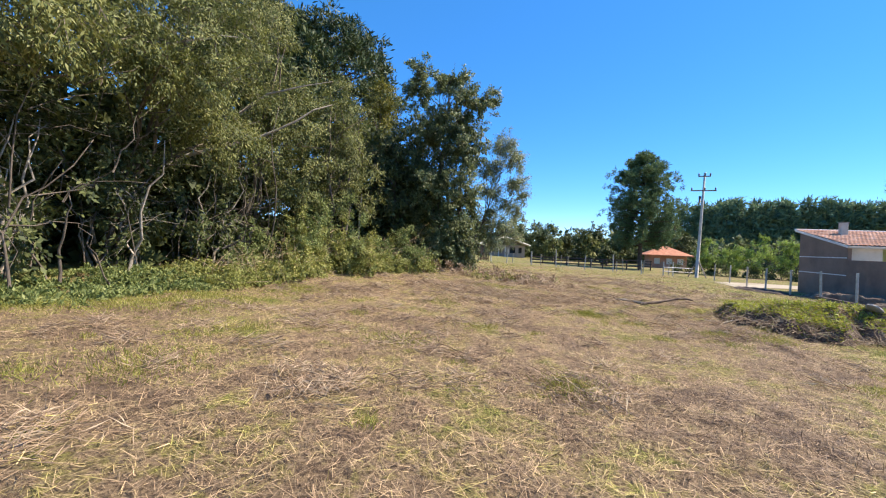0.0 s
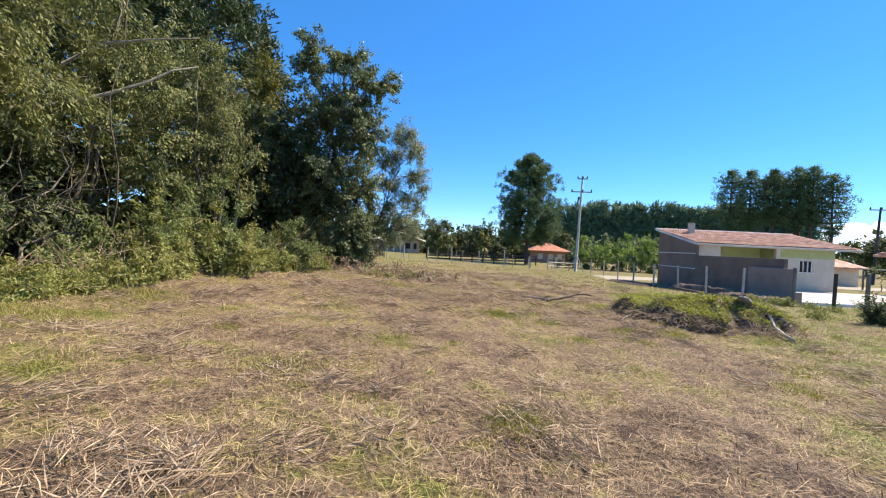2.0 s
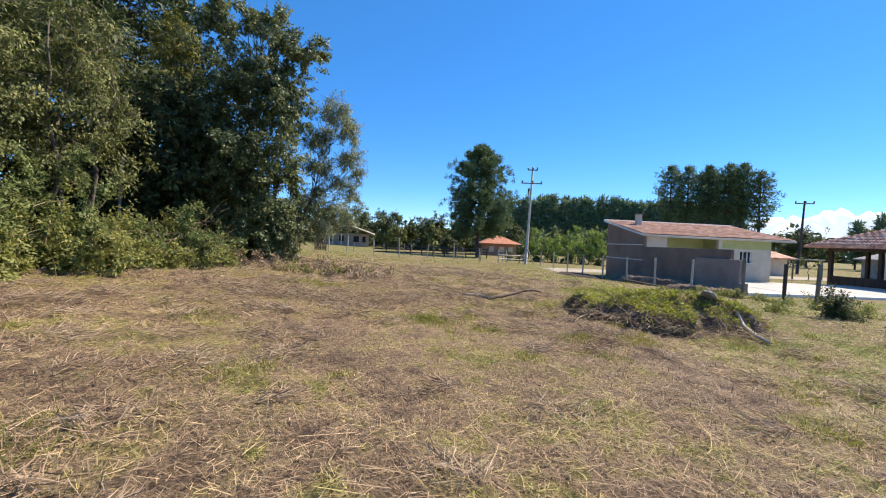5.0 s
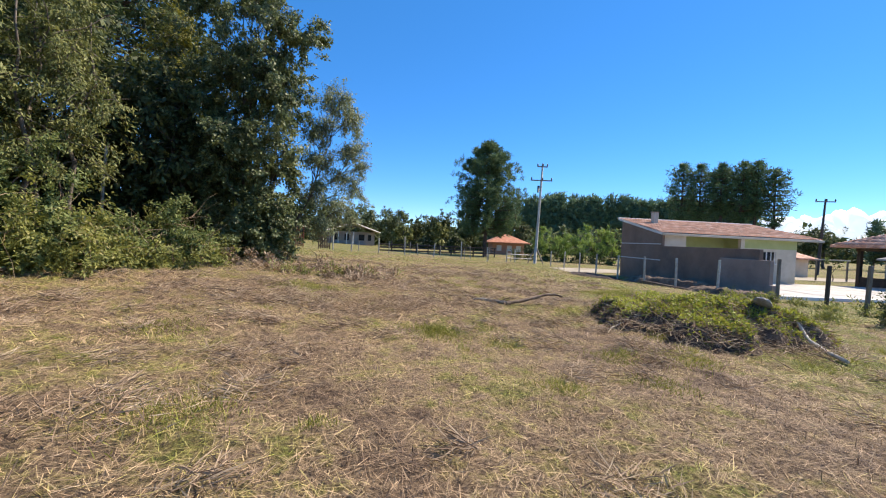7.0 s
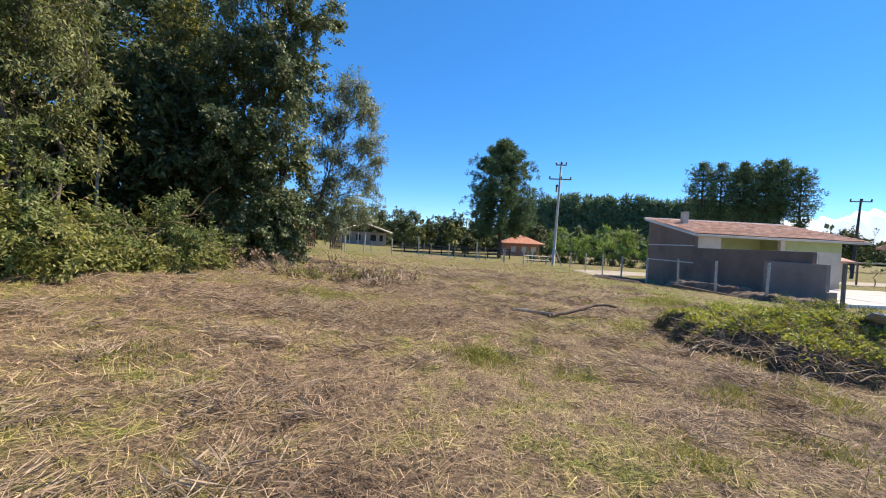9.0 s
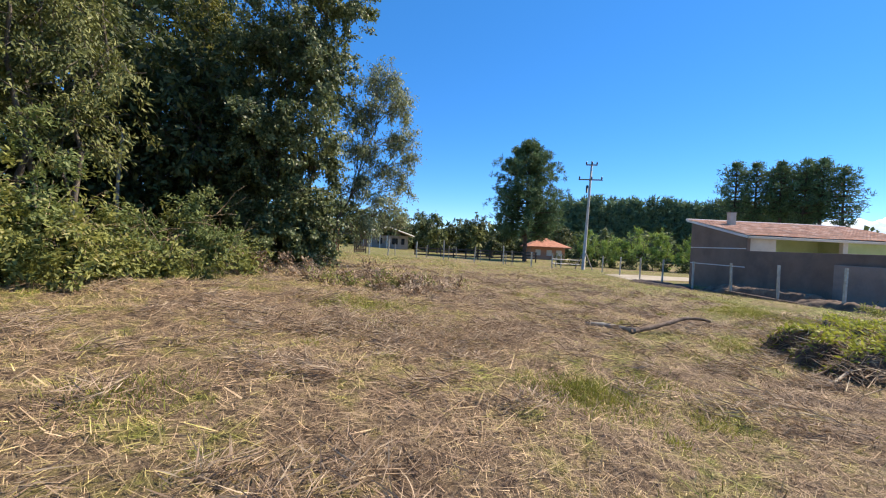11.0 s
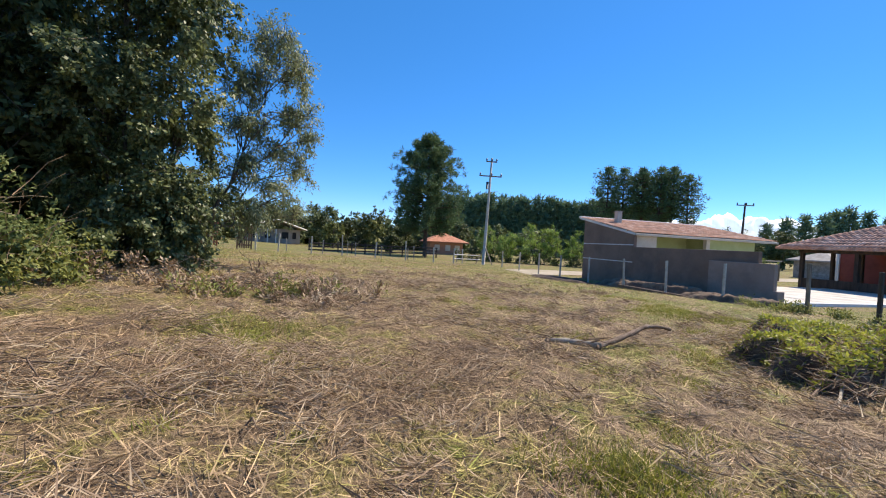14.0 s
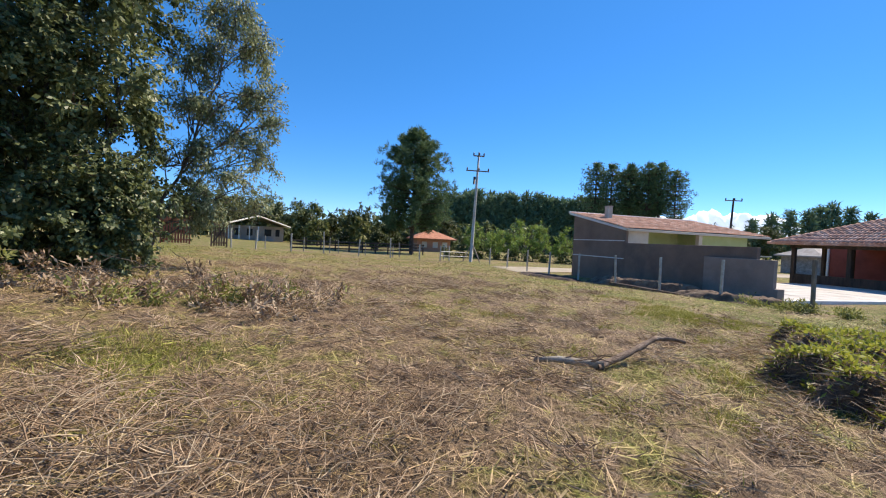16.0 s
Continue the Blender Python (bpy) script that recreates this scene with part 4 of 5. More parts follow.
leafy_tree("tree", (89, 49.5), [(0, 0, 5.6, 4.2, 4.2, 1.7, 1), (-3.4, 2.4, 4.6, 3, 3, 1.6, 1), (3.2, -2.6, 4.7, 3, 3, 1.5, 1), (0, 0, 3.2, 4, 4, 2.2, .8)], M_DARK, "broad umbrella-crowned dark tree behind the houses", (0.5, 0.26), 18, 0.4, 30, 0.25, twigs=False)
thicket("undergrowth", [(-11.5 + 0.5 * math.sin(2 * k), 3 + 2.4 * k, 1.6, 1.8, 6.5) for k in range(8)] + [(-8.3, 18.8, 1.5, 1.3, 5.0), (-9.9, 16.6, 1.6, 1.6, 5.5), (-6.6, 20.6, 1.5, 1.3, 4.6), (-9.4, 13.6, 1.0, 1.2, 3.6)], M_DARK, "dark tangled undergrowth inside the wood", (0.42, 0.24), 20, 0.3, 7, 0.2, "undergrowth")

# ---- built things ----
HO = Vector((22.48, 23.16, 0))
HOUSE = Matrix.Translation(HO) @ Matrix.Rotation(math.atan2(-0.284, 0.959), 4, "Z")   # x along the gutter, y to the back


def house_xy(u, v):
    p = HOUSE @ Vector((u, v, 0))
    return p.x, p.y

# ---- fences ----
FX, FY = Vector((19.8, 21.7, 0)), Vector((0.284, 0.959, 0))


def concrete_post(parent, x, y, h, mat=None, w=0.085, lean=(0, 0)):
    bm = box(-w / 2, -w / 2, -0.1, w / 2, w / 2, h, 0.01)
    ob = part("post", bm, mat or M_POLE, parent)
    ob.matrix_world = pose(x, y, float(gz(x, y)), lean[0], lean[1], -16.5)
    return ob


def wires(parent, pts, heights, r=0.003):
    for hgt in heights:
        line = [(p[0], p[1], float(gz(p[0], p[1])) + hgt) for p in pts]
        for a, b in zip(line, line[1:]):
            np_part("wire", *tube(curve_line(a, b, 5, -0.02, 0.0), r, 4), M_WIRE, parent)


yard_fence = thing("fence", pose(19.8, 21.7, 0), "wire fence on slim weathered concrete posts beside the yard", "fence")
SPOTS = [0.0, -2.78, -5.6, 3.1, 6.3, 9.3, 12.65, 16.3]
line_pts = []
for d in sorted(SPOTS):
    p = FX + FY * d
    line_pts.append((p.x, p.y))
    concrete_post(yard_fence, p.x, p.y, 1.42 + 0.13 * math.exp(-((p.y - 25) / 7) ** 2), lean=(rng.normal() * 1.2, rng.normal() * 1.2))
for d, h, mat in [(-8.5, 1.55, M_WOOD), (-10.25, 1.4, M_DARKWOOD), (-11.4, 1.45, M_WOOD), (-14.2, 1.4, M_CONC), (-17, 1.4, M_CONC)]:
    p = FX + FY * d
    line_pts.insert(0, (p.x, p.y))
    concrete_post(yard_fence, p.x, p.y, h, mat, 0.09, lean=(rng.normal() * 2, rng.normal() * 2))
line_pts.sort(key=lambda q: q[1])
wires(yard_fence, line_pts, (0.35, 0.75, 1.1, 1.36))
base_m = part("base", box(-0.07, -16, -0.1, 0.07, 0.4, 0.09, 0.02), M_DIRT, yard_fence, "low dark soil-coloured strip along the fence's foot")
base_m.matrix_world = pose(19.8, 21.7, -0.70, 0, 0, math.degrees(math.atan2(-0.284, 0.959)))

road_fence = thing("fence", pose(14, 42.2, 0), "wire fence on concrete posts along the far end of the field", "fence")
rp = []
for x in (4.9, 6.5, 9.0, 11.5, 14.4, 17.3, 20.2, 22.4, 23.4):
    y = 42.2
    rp.append((x, y))
    concrete_post(road_fence, x, y, 1.4 if x not in (11.5, 17.3) else 1.75, w=0.1, lean=(rng.normal() * 1.5, rng.normal() * 1.5))
wires(road_fence, rp, (0.4, 0.8, 1.3), 0.004)
for z in (0.45, 0.85):
    ob = np_part("rail", *tube([(22.4, 42.15, z), (24.8, 41.2, z)], 0.035, 6), M_WHITE, road_fence, "white painted rail")
    ob.matrix_world = pose(0, 0, float(gz(23.5, 42)))

pasture_fence = thing("fence", pose(15, 45, 0), "old wire fence on pale uneven posts beyond the field", "fence")
pf = [(x, 44.6 + 0.5 * math.sin(x)) for x in (7.6, 10.4, 12.7, 13.6, 15.9, 18.6, 19.5, 21.6, 24.0)]
for x, y in pf:
    concrete_post(pasture_fence, x, y, 1.2 + 0.2 * math.sin(3 * x), M_CONC, 0.08, lean=(rng.normal() * 2.5, rng.normal() * 2.5))
wires(pasture_fence, pf, (0.5, 1.0), 0.004)

rail_fence = thing("fence", pose(18, 52, 0), "dark wooden rail fence beyond the field", "fence")
for k in range(11):
    x = 11 + 1.5 * k
    ob = part("post", box(-0.06, -0.06, -0.1, 0.06, 0.06, 1.2, 0.01), M_DARKWOOD, rail_fence)
    ob.matrix_world = pose(x, 52, float(gz(x, 52)))
for h in (0.35, 0.7, 1.05):
    ob = part("rail", box(10.9, 51.9, h - 0.07, 26.1, 51.94, h + 0.07, 0.01), M_DARKWOOD, rail_fence)
    ob.matrix_world = pose(0, 0, float(gz(18, 52)))


def gate(x0, x1, y, h, mat, label, slats, brace):
    g = thing("gate", pose((x0 + x1) / 2, y, float(gz(x0, y)) + 0.06), label, "gate")
    w = (x1 - x0) / 2
    for x in (-w, w):
        part("upright", box(x - 0.05, -0.05, -0.06, x + 0.05, 0.05, h + 0.12, 0.01), mat, g)
    for k in range(slats):
        x = -w + 0.09 + (2 * w - 0.18) * (k + 0.5) / slats
        hw = (w - 0.09) / slats * 0.72
        part("slat", box(x - hw, -0.02, 0.0, x + hw, 0.02, h + 0.04 * math.sin(k * 2.1), 0.006), mat, g)
    for z in (0.22, h - 0.18):
        part("rail", box(-w + 0.05, -0.06, z - 0.05, w - 0.05, -0.023, z + 0.05, 0.006), mat, g)
    if brace:
        a = math.atan2(h - 0.5, 2 * w - 0.2)
        bm = box(-math.hypot(h - 0.5, 2 * w - 0.2) / 2, -0.1, -0.045, math.hypot(h - 0.5, 2 * w - 0.2) / 2, -0.063, 0.045, 0.006)
        ob = part("brace", bm, M_DARKWOOD, g)
        ob.matrix_local = pose(0, 0, h / 2, 0, -math.degrees(a), 0)
    return g


gate(0.7, 2.35, 42.6, 1.7, M_REDWOOD, "red-brown slatted wooden gate standing open", 9, True)
gate(3.65, 4.6, 42.2, 1.65, M_GATEWOOD, "brown boarded wooden gate leaf with a diagonal brace", 5, True)

# ---- poles ----
def power_pole(x, y, h, label, arms, mat, lean=0.0, turn=0.0, stay=True):
    g = thing("utility_pole", pose(x, y, float(gz(x, y)), 0, lean, turn), label, "utility pole")
    np_part("shaft", *tube([(0, 0, -0.2), (0, 0, h * 0.5), (0, 0, h)], [0.17, 0.13, 0.09], 10), mat, g, smooth=True)
    for z, w in arms:
        arm = part("crossarm", box(-w, -0.14, z - 0.055, w, -0.04, z + 0.055, 0.01), M_WOOD, g)
        for k in (-0.92, 0.1, 0.92):
            np_part("insulator", *tube([(k * w, -0.09, z + 0.05), (k * w, -0.09, z + 0.14), (k * w, -0.09, z + 0.2), (k * w, -0.09, z + 0.3)], [0.03, 0.09, 0.06, 0.05], 8), M_PORC, arm, smooth=True)
    return g


pp = power_pole(25.05, 41.0, 10.3, "pale concrete utility pole with two crossarms", [(8.55, 1.08), (9.95, 0.52)], M_POLE, 1.6, -33)
np_part("fuse_box", *tube([(-0.24, -0.05, 7.3), (-0.24, -0.05, 8.0)], [0.1, 0.12], 8), M_STRAP, pp)
for k, (dx, dy) in enumerate([(0.9, -0.4), (-0.75, 0.3)]):
    np_part("stay", *tube([(dx, dy, -0.1), (0.12 * dx, 0.12 * dy, 1.6)], 0.06, 6), M_WOOD, pp)
power_pole(55.5, 32.6, 8.3, "dark wooden utility pole with one crossarm", [(8.0, 0.85)], M_DARKWOOD, 2.0, -55)

# ---- grey house with a lean-to roof ----
GZ = -0.72
house = thing("house", HOUSE @ pose(0, 0, GZ), "low house of grey cement render with a single-pitch clay tile roof", "house")
LOW, HIGH, DEEP, LONG = 2.90, 4.0, 5.5, 10.3


def roof_z(v):
    return LOW + (HIGH - LOW) * v / DEEP


def wall_prism(u0, u1, v0, v1, z0, mat, name="wall", label="", top=None):
    bm = bmesh.new()
    pts = []
    for (u, v) in ((u0, v0), (u1, v0), (u1, v1), (u0, v1)):
        pts.append((u, v, z0))
    for (u, v) in ((u0, v0), (u1, v0), (u1, v1), (u0, v1)):
        pts.append((u, v, top if top is not None else roof_z(v) - 0.14))
    vs = [bm.verts.new(p) for p in pts]
    for f in ((3, 2, 1, 0), (4, 5, 6, 7), (0, 1, 5, 4), (1, 2, 6, 5), (2, 3, 7, 6), (3, 0, 4, 7)):
        bm.faces.new([vs[k] for k in f])
    return part(name, bm, mat, house, label)


wall_prism(0.02, 0.20, 0.0, 5.0, -0.3, M_RENDER)
wall_prism(0.20, 8.85, 4.82, 5.0, -0.3, M_RENDER)
wall_prism(0.20, 1.62, 0.10, 0.26, -0.3, M_CREAM, label="cream painted panel under the eave")
wall_prism(1.62, 5.4, 1.9, 2.05, -0.3, M_LIME, label="lime green painted wall inside the porch")
wall_prism(5.4, 5.55, 0.34, 2.05, -0.3, M_LIME)
wall_prism(5.15, 5.4, 0.10, 0.34, -0.3, M_CREAM, "pillar")
wall_prism(8.67, 8.85, 0.34, 4.82, -0.3, M_CREAM)
# front wall with its window opening, in four pieces round it
for u0, u1, z0, z1 in ((5.4, 6.65, -0.3, 2.2), (7.5, 8.85, -0.3, 2.2), (6.65, 7.5, -0.3, 1.32), (6.65, 7.5, 2.02, 2.2)):
    wall_prism(u0, u1, 0.14, 0.34, z0, M_CREAM, top=z1)
wall_prism(5.4, 8.85, 0.14, 0.34, 2.2, M_LIME, label="lime green band under the eave")
win = part("window", box(6.65, 0.24, 1.32, 7.5, 0.26, 2.02), M_GLASS, house, "dark window pane")
for u in (6.68, 6.93, 7.22, 7.47):
    part("window_frame", box(u - 0.025, 0.17, 1.33, u + 0.025, 0.23, 2.01, 0.004), M_WHITE, win)
part("window_sill", box(6.6, 0.06, 1.26, 7.55, 0.22, 1.32, 0.006), M_WHITE, win)
for z in (1.22, 2.2):
    part("belt_course", box(-0.002, 0.05, z - 0.025, 0.018, 4.95, z + 0.025), M_WHITE, house, "pale mortar line along the wall")


def tiled_roof(parent, u0, u1, v0, v1, z0, z1, mat, pitch=0.2, row=0.38, lift=0.035, label="weathered clay roof tiles in stepped rows"):
    """Barrel tiles in stepped rows on one slope, as one sheet with thickness."""
    nu, nv = int((u1 - u0) / pitch), int((v1 - v0) / row)
    us = np.linspace(u0, u1, nu * 6 + 1)
    wave = 0.034 * np.abs(np.sin(np.linspace(0, nu * np.pi, nu * 6 + 1)))
    rows_v, rows_z = [], []
    for k in range(nv):
        a, b = v0 + (v1 - v0) * k / nv, v0 + (v1 - v0) * (k + 1) / nv
        za, zb = z0 + (z1 - z0) * k / nv, z0 + (z1 - z0) * (k + 1) / nv
        rows_v += [a, b]
        rows_z += [za + lift, zb]
    V2, U2 = np.meshgrid(rows_v, us, indexing="ij")
    Z2 = np.array(rows_z)[:, None] + wave[None, :] + rng.normal(size=(len(rows_v), 1)) * 0.004
    Z2 = Z2 + 0.012 * np.sin(U2 * 1.3 + V2)
    n = len(us)
    i = (np.arange(len(rows_v) - 1)[:, None] * n + np.arange(n - 1)[None, :]).ravel()
    topf = np.stack([i, i + 1, i + n + 1, i + n], 1)
    top = np.stack([U2.ravel(), V2.ravel(), Z2.ravel()], 1)
    ob = np_part("roof_tiles", top, topf, mat, parent, label)
    return ob


roof = wall_prism(-0.06, LONG, -0.12, DEEP, 0, M_WHITE, "roof", "roof deck with pale painted edges")
bm = bmesh.new()
q = [(-0.06, -0.12), (LONG, -0.12), (LONG, DEEP), (-0.06, DEEP)]
vs = [bm.verts.new((u, v, roof_z(v) - 0.12)) for u, v in q] + [bm.verts.new((u, v, roof_z(v))) for u, v in q]
for f in ((3, 2, 1, 0), (4, 5, 6, 7), (0, 1, 5, 4), (1, 2, 6, 5), (2, 3, 7, 6), (3, 0, 4, 7)):
    bm.faces.new([vs[k] for k in f])
bm.to_mesh(roof.data)
bm.free()
tiled_roof(roof, -0.02, LONG - 0.04, -0.16, DEEP - 0.06, roof_z(-0.12) + 0.004, roof_z(DEEP) + 0.004, M_TILE)
part("gutter", box(-0.06, -0.22, LOW - 0.16, LONG, -0.125, LOW - 0.04, 0.012), M_CREAM, house, "pale cream gutter board")
part("ridge_cap", box(-0.08, DEEP - 0.05, HIGH - 0.05, LONG, DEEP + 0.1, HIGH + 0.08, 0.02), M_WHITE, house, "pale ridge capping")
chimney = part("chimney", box(1.55, 3.65, 3.5, 1.9, 4.0, 4.42, 0.015), M_CREAM, house, "pale rendered chimney")
part("chimney_cap", box(1.52, 3.62, 4.42, 1.93, 4.03, 4.46, 0.01), M_CONC, chimney)

yard_wall = thing("yard_wall", HOUSE @ pose(0, 0, GZ), "grey cement-rendered garden wall running from the house", "wall")
part("high_section", box(0.0, -7.3, -0.3, 0.18, -0.02, 2.08, 0.01), M_RENDER, yard_wall)
part("low_section", box(-0.2, -8.1, -0.3, -0.02, -5.2, 1.62, 0.01), M_RENDER3, yard_wall, "lighter low wall section")
part("end_pier", box(-0.24, -8.3, -0.3, 0.1, -8.1, 0.6, 0.01), M_RENDER3, yard_wall)

# ---- red open pavilion ----
RZ = -0.55
rh = thing("pavilion", HOUSE @ pose(0, 0, RZ), "open pavilion with hipped clay tile roof and red back wall", "pavilion")
def rpart(name, mat, *b, label=""):
    return part(name, box(*b), mat, rh, label)
rpart("wall", M_REDWALL, 22.5, -15.0, -0.2, 22.7, 4.2, 2.4, label="dark red back wall")
rpart("corner_post", M_WHITE, 22.38, 4.2, -0.2, 22.72, 4.4, 2.4, label="white corner post")
for v in (1.2, -1.9, -5.0, -8.1, -11.2, -14.3):
    rpart("column", M_DARKWOOD, 14.2, v - 0.11, -0.2, 14.42, v + 0.11, 2.4, 0.01)
for u in (17.0, 19.8):
    rpart("column", M_DARKWOOD, u, 1.1, -0.2, u + 0.2, 1.3, 2.4, 0.01)
rpart("parapet", M_DARKWOOD, 14.24, -14.2, -0.2, 14.38, 1.1, 0.5)
rpart("beam", M_DARKWOOD, 14.2, -14.5, 2.2, 14.42, 1.4, 2.4)
def hip(parent, u0, u1, v0, v1, z0, z1, inset, mat, edge_mat, name="roof"):
    bm = bmesh.new()
    vm = (v0 + v1) / 2
    c = [bm.verts.new(p) for p in ((u0, v0, z0), (u1, v0, z0), (u1, v1, z0), (u0, v1, z0), (u0 + inset, vm, z1), (u1 - inset, vm, z1))]
    d = [bm.verts.new(p) for p in ((u0, v0, z0 - 0.16), (u1, v0, z0 - 0.16), (u1, v1, z0 - 0.16), (u0, v1, z0 - 0.16))]
    for f in ((c[0], c[1], c[5], c[4]), (c[1], c[2], c[5]), (c[2], c[3], c[4], c[5]), (c[3], c[0], c[4]), (d[0], d[1], c[1], c[0]), (d[1], d[2], c[2], c[1]), (d[2], d[3], c[3], c[2]), (d[3], d[0], c[0], c[3]), tuple(d[::-1])):
        bm.faces.new(f)
    return part(name, bm, mat, parent)


def hip_tiles(parent, u0, u1, v0, v1, z0, z1, inset, mat):
    """Barrel tiles laid up the four slopes of a hipped roof, as one part."""
    vm = (v0 + v1) / 2
    pieces = []
    slopes = [((u0, v0), (u1, v0), (u0 + inset, vm), (u1 - inset, vm)), ((u0, v1), (u0, v0), (u0 + inset, vm), (u0 + inset, vm))]
    for a, b, c, d in slopes:
        a, b, c, d = (np.array(p, float) for p in (a, b, c, d))
        along = (b - a) / np.linalg.norm(b - a)
        n = int(np.linalg.norm(b - a) / 0.22)
        for k in range(n):
            s = (k + 0.5) / n
            base = a + (b - a) * s
            dc, dd = (c - a) @ along, (d - a) @ along
            tot = np.linalg.norm(b - a)
            pos = s * tot
            reach = min(1.0, pos / dc if dc > 1e-6 else 1.0, (tot - pos) / (tot - dd) if tot - dd > 1e-6 else 1.0)
            up2 = np.array([-along[1], along[0]])
            run = abs((c - a) @ up2)
            if reach * run < 0.15:
                continue
            e = base + up2 * run * reach
            w3 = np.array([*(along * 0.085), 0])
            m0, m1 = np.array([*base, z0 + 0.004]), np.array([*e, z0 + (z1 - z0) * reach + 0.004])
            courses = max(1, int(run * reach / 0.42))
            for c0 in range(courses):
                lo, hi = m0 + (m1 - m0) * c0 / courses, m0 + (m1 - m0) * min(1.0, (c0 + 1.12) / courses)
                lo = lo + np.array([0, 0, 0.03 + 0.006 * rng.normal()])
                up3 = np.array([0, 0, 0.05])
                v = np.array([lo - w3, lo - w3 * 0.5 + up3, lo + w3 * 0.5 + up3, lo + w3, hi - w3, hi - w3 * 0.5 + up3, hi + w3 * 0.5 + up3, hi + w3])
                pieces.append((v, np.array([[0, 1, 5, 4], [1, 2, 6, 5], [2, 3, 7, 6], [0, 3, 2, 1]])))
    return np_part("roof_tiles", *join(pieces), mat, parent, "rows of weathered clay tiles")


# the roof's long axis runs along the yard: built lengthwise, then turned a quarter
turned = HOUSE @ pose(18.4, -6.3, RZ) @ Matrix.Rotation(radians(-90), 4, "Z")
rr = hip(rh, -8.5, 8.7, -5.2, 5.4, 2.55, 4.75, 5.3, M_TILE, M_WHITE)
rt = hip_tiles(rr, -8.5, 8.7, -5.2, 5.4, 2.55, 4.75, 5.3, M_TILE)
rr.matrix_world = turned

# ---- paved yard ----
yard = thing("paving", HOUSE @ pose(0, 0, -0.62), "pale concrete paving slabs of the yard", "paving", kind="structure")
part("kerb", box(0.4, -7.9, -0.2, 17, -7.7, 0.06, 0.015), M_WHITE, yard, "white kerb")
for i in range(11):
    for j in range(5):
        part("slab", box(0.6 + 1.5 * i, -7.68 + 1.5 * j, -0.2, 2.085 + 1.5 * i, -6.195 + 1.5 * j, 0.02 + 0.006 * rng.normal(), 0.01), M_PAVE, yard)

# sandy track beyond the house
ru, rv = np.linspace(-3.2, 62, 90), np.linspace(6.6, 11.6, 12)
RU, RV = np.meshgrid(ru, rv)
edge_wave = 0.25 * np.sin(0.9 * RU + 1.0) * (np.abs(RV - 9.1) > 2.3)
WX, WY = HO.x + 0.959 * RU + 0.284 * (RV + edge_wave), HO.y - 0.284 * RU + 0.959 * (RV + edge_wave)
ri = (np.arange(11)[:, None] * 90 + np.arange(89)[None, :]).ravel()
track = np_part("road", np.stack([WX.ravel(), WY.ravel(), (gz(WX, WY) + 0.02).ravel()], 1), np.stack([ri, ri + 1, ri + 91, ri + 90], 1), M_SAND, smooth=True)
tagged(track, "pale sandy track behind the fence", "road", kind="structure")

# dug soil by the wall
def mound(name, cx, cy, rx, ry, h, mat, label, turn=0, category="mound"):
    n = 64
    g = np.linspace(-1, 1, n)
    X, Y = np.meshgrid(g, g)
    r = np.hypot(X, Y)
    Z = h * smoothstep((1 - r + 0.08 * np.sin(9 * X + 5 * Y)) * 2.2) * (1 + 0.14 * np.sin(5 * X + 2) * np.sin(6 * Y) + 0.12 * np.sin(17 * X + 3 * Y) * np.sin(23 * Y)) + 0.05 * h * rng.normal(size=X.shape) * (r < 0.95) - 0.06
    c, s = math.cos(radians(turn)), math.sin(radians(turn))
    WX, WY = cx + c * X * rx - s * Y * ry, cy + s * X * rx + c * Y * ry
    i = (np.arange(n - 1)[:, None] * n + np.arange(n - 1)[None, :]).ravel()
    ob = np_part(name, np.stack([WX.ravel(), WY.ravel(), (gz(WX, WY) + Z).ravel()], 1), np.stack([i, i + 1, i + n + 1, i + n], 1), mat, smooth=True)
    return tagged(ob, label, category)


hx, hy = house_xy(-1.15, -2.6)
mound("soil_mound", hx, hy, 1.0, 4.2, 0.46, M_DIRT, "low mound of dug brown soil by the wall", -16)
hx, hy = house_xy(-1.6, -7.6)
mound("soil_mound", hx, hy, 1.1, 2.6, 0.30, M_DIRT, "low mound of dug brown soil by the wall", -16)

# low patch painted dark in place of the house's shadow on the soil
mound("house_shadow_soil", 20.75, 27.0, 1.5, 3.6, 0.2, M_SHADOW_SOIL, "bare soil beside the house, coloured dark for the house's shadow", -16)

# ---- far houses ----
wh = thing("house", pose(11, 78.5, float(gz(11, 78))), "old low white house with a grey roof and porch", "house")
# white wall given a grey colour to stand for the shade on it
part("wall", box(-3.4, 0, -0.1, 4.4, 5, 2.2), M_SHADED_WHITE, wh)
for x in (-3.6, -2.2, -0.8, 0.4):
    part("porch_post", box(x, -1.7, -0.1, x + 0.14, -1.56, 2.15), M_WHITE, wh)
for x, w in ((-2.6, 0.8), (-0.9, 0.8), (1.6, 1.0), (3.2, 0.6)):
    part("window", box(x, -0.02, 0.7, x + w, 0.03, 1.75), M_GLASS, wh, "dark window")
bm = bmesh.new()
prof = [(-4.3, 2.15), (0.4, 3.6), (5.0, 2.15)]
vs = [bm.verts.new((x, y, z)) for y in (-2.0, 5.5) for x, z in prof] + [bm.verts.new((x, y, z + 0.14)) for y in (-2.0, 5.5) for x, z in prof]
for f in ((0, 1, 4, 3), (1, 2, 5, 4), (6, 9, 10, 7), (7, 10, 11, 8), (0, 6, 7, 1), (1, 7, 8, 2), (3, 4, 10, 9), (4, 5, 11, 10), (0, 3, 9, 6), (2, 8, 11, 5)):
    bm.faces.new([vs[k] for k in f])
wroof = part("roof", bm, M_GREYTILE, wh)
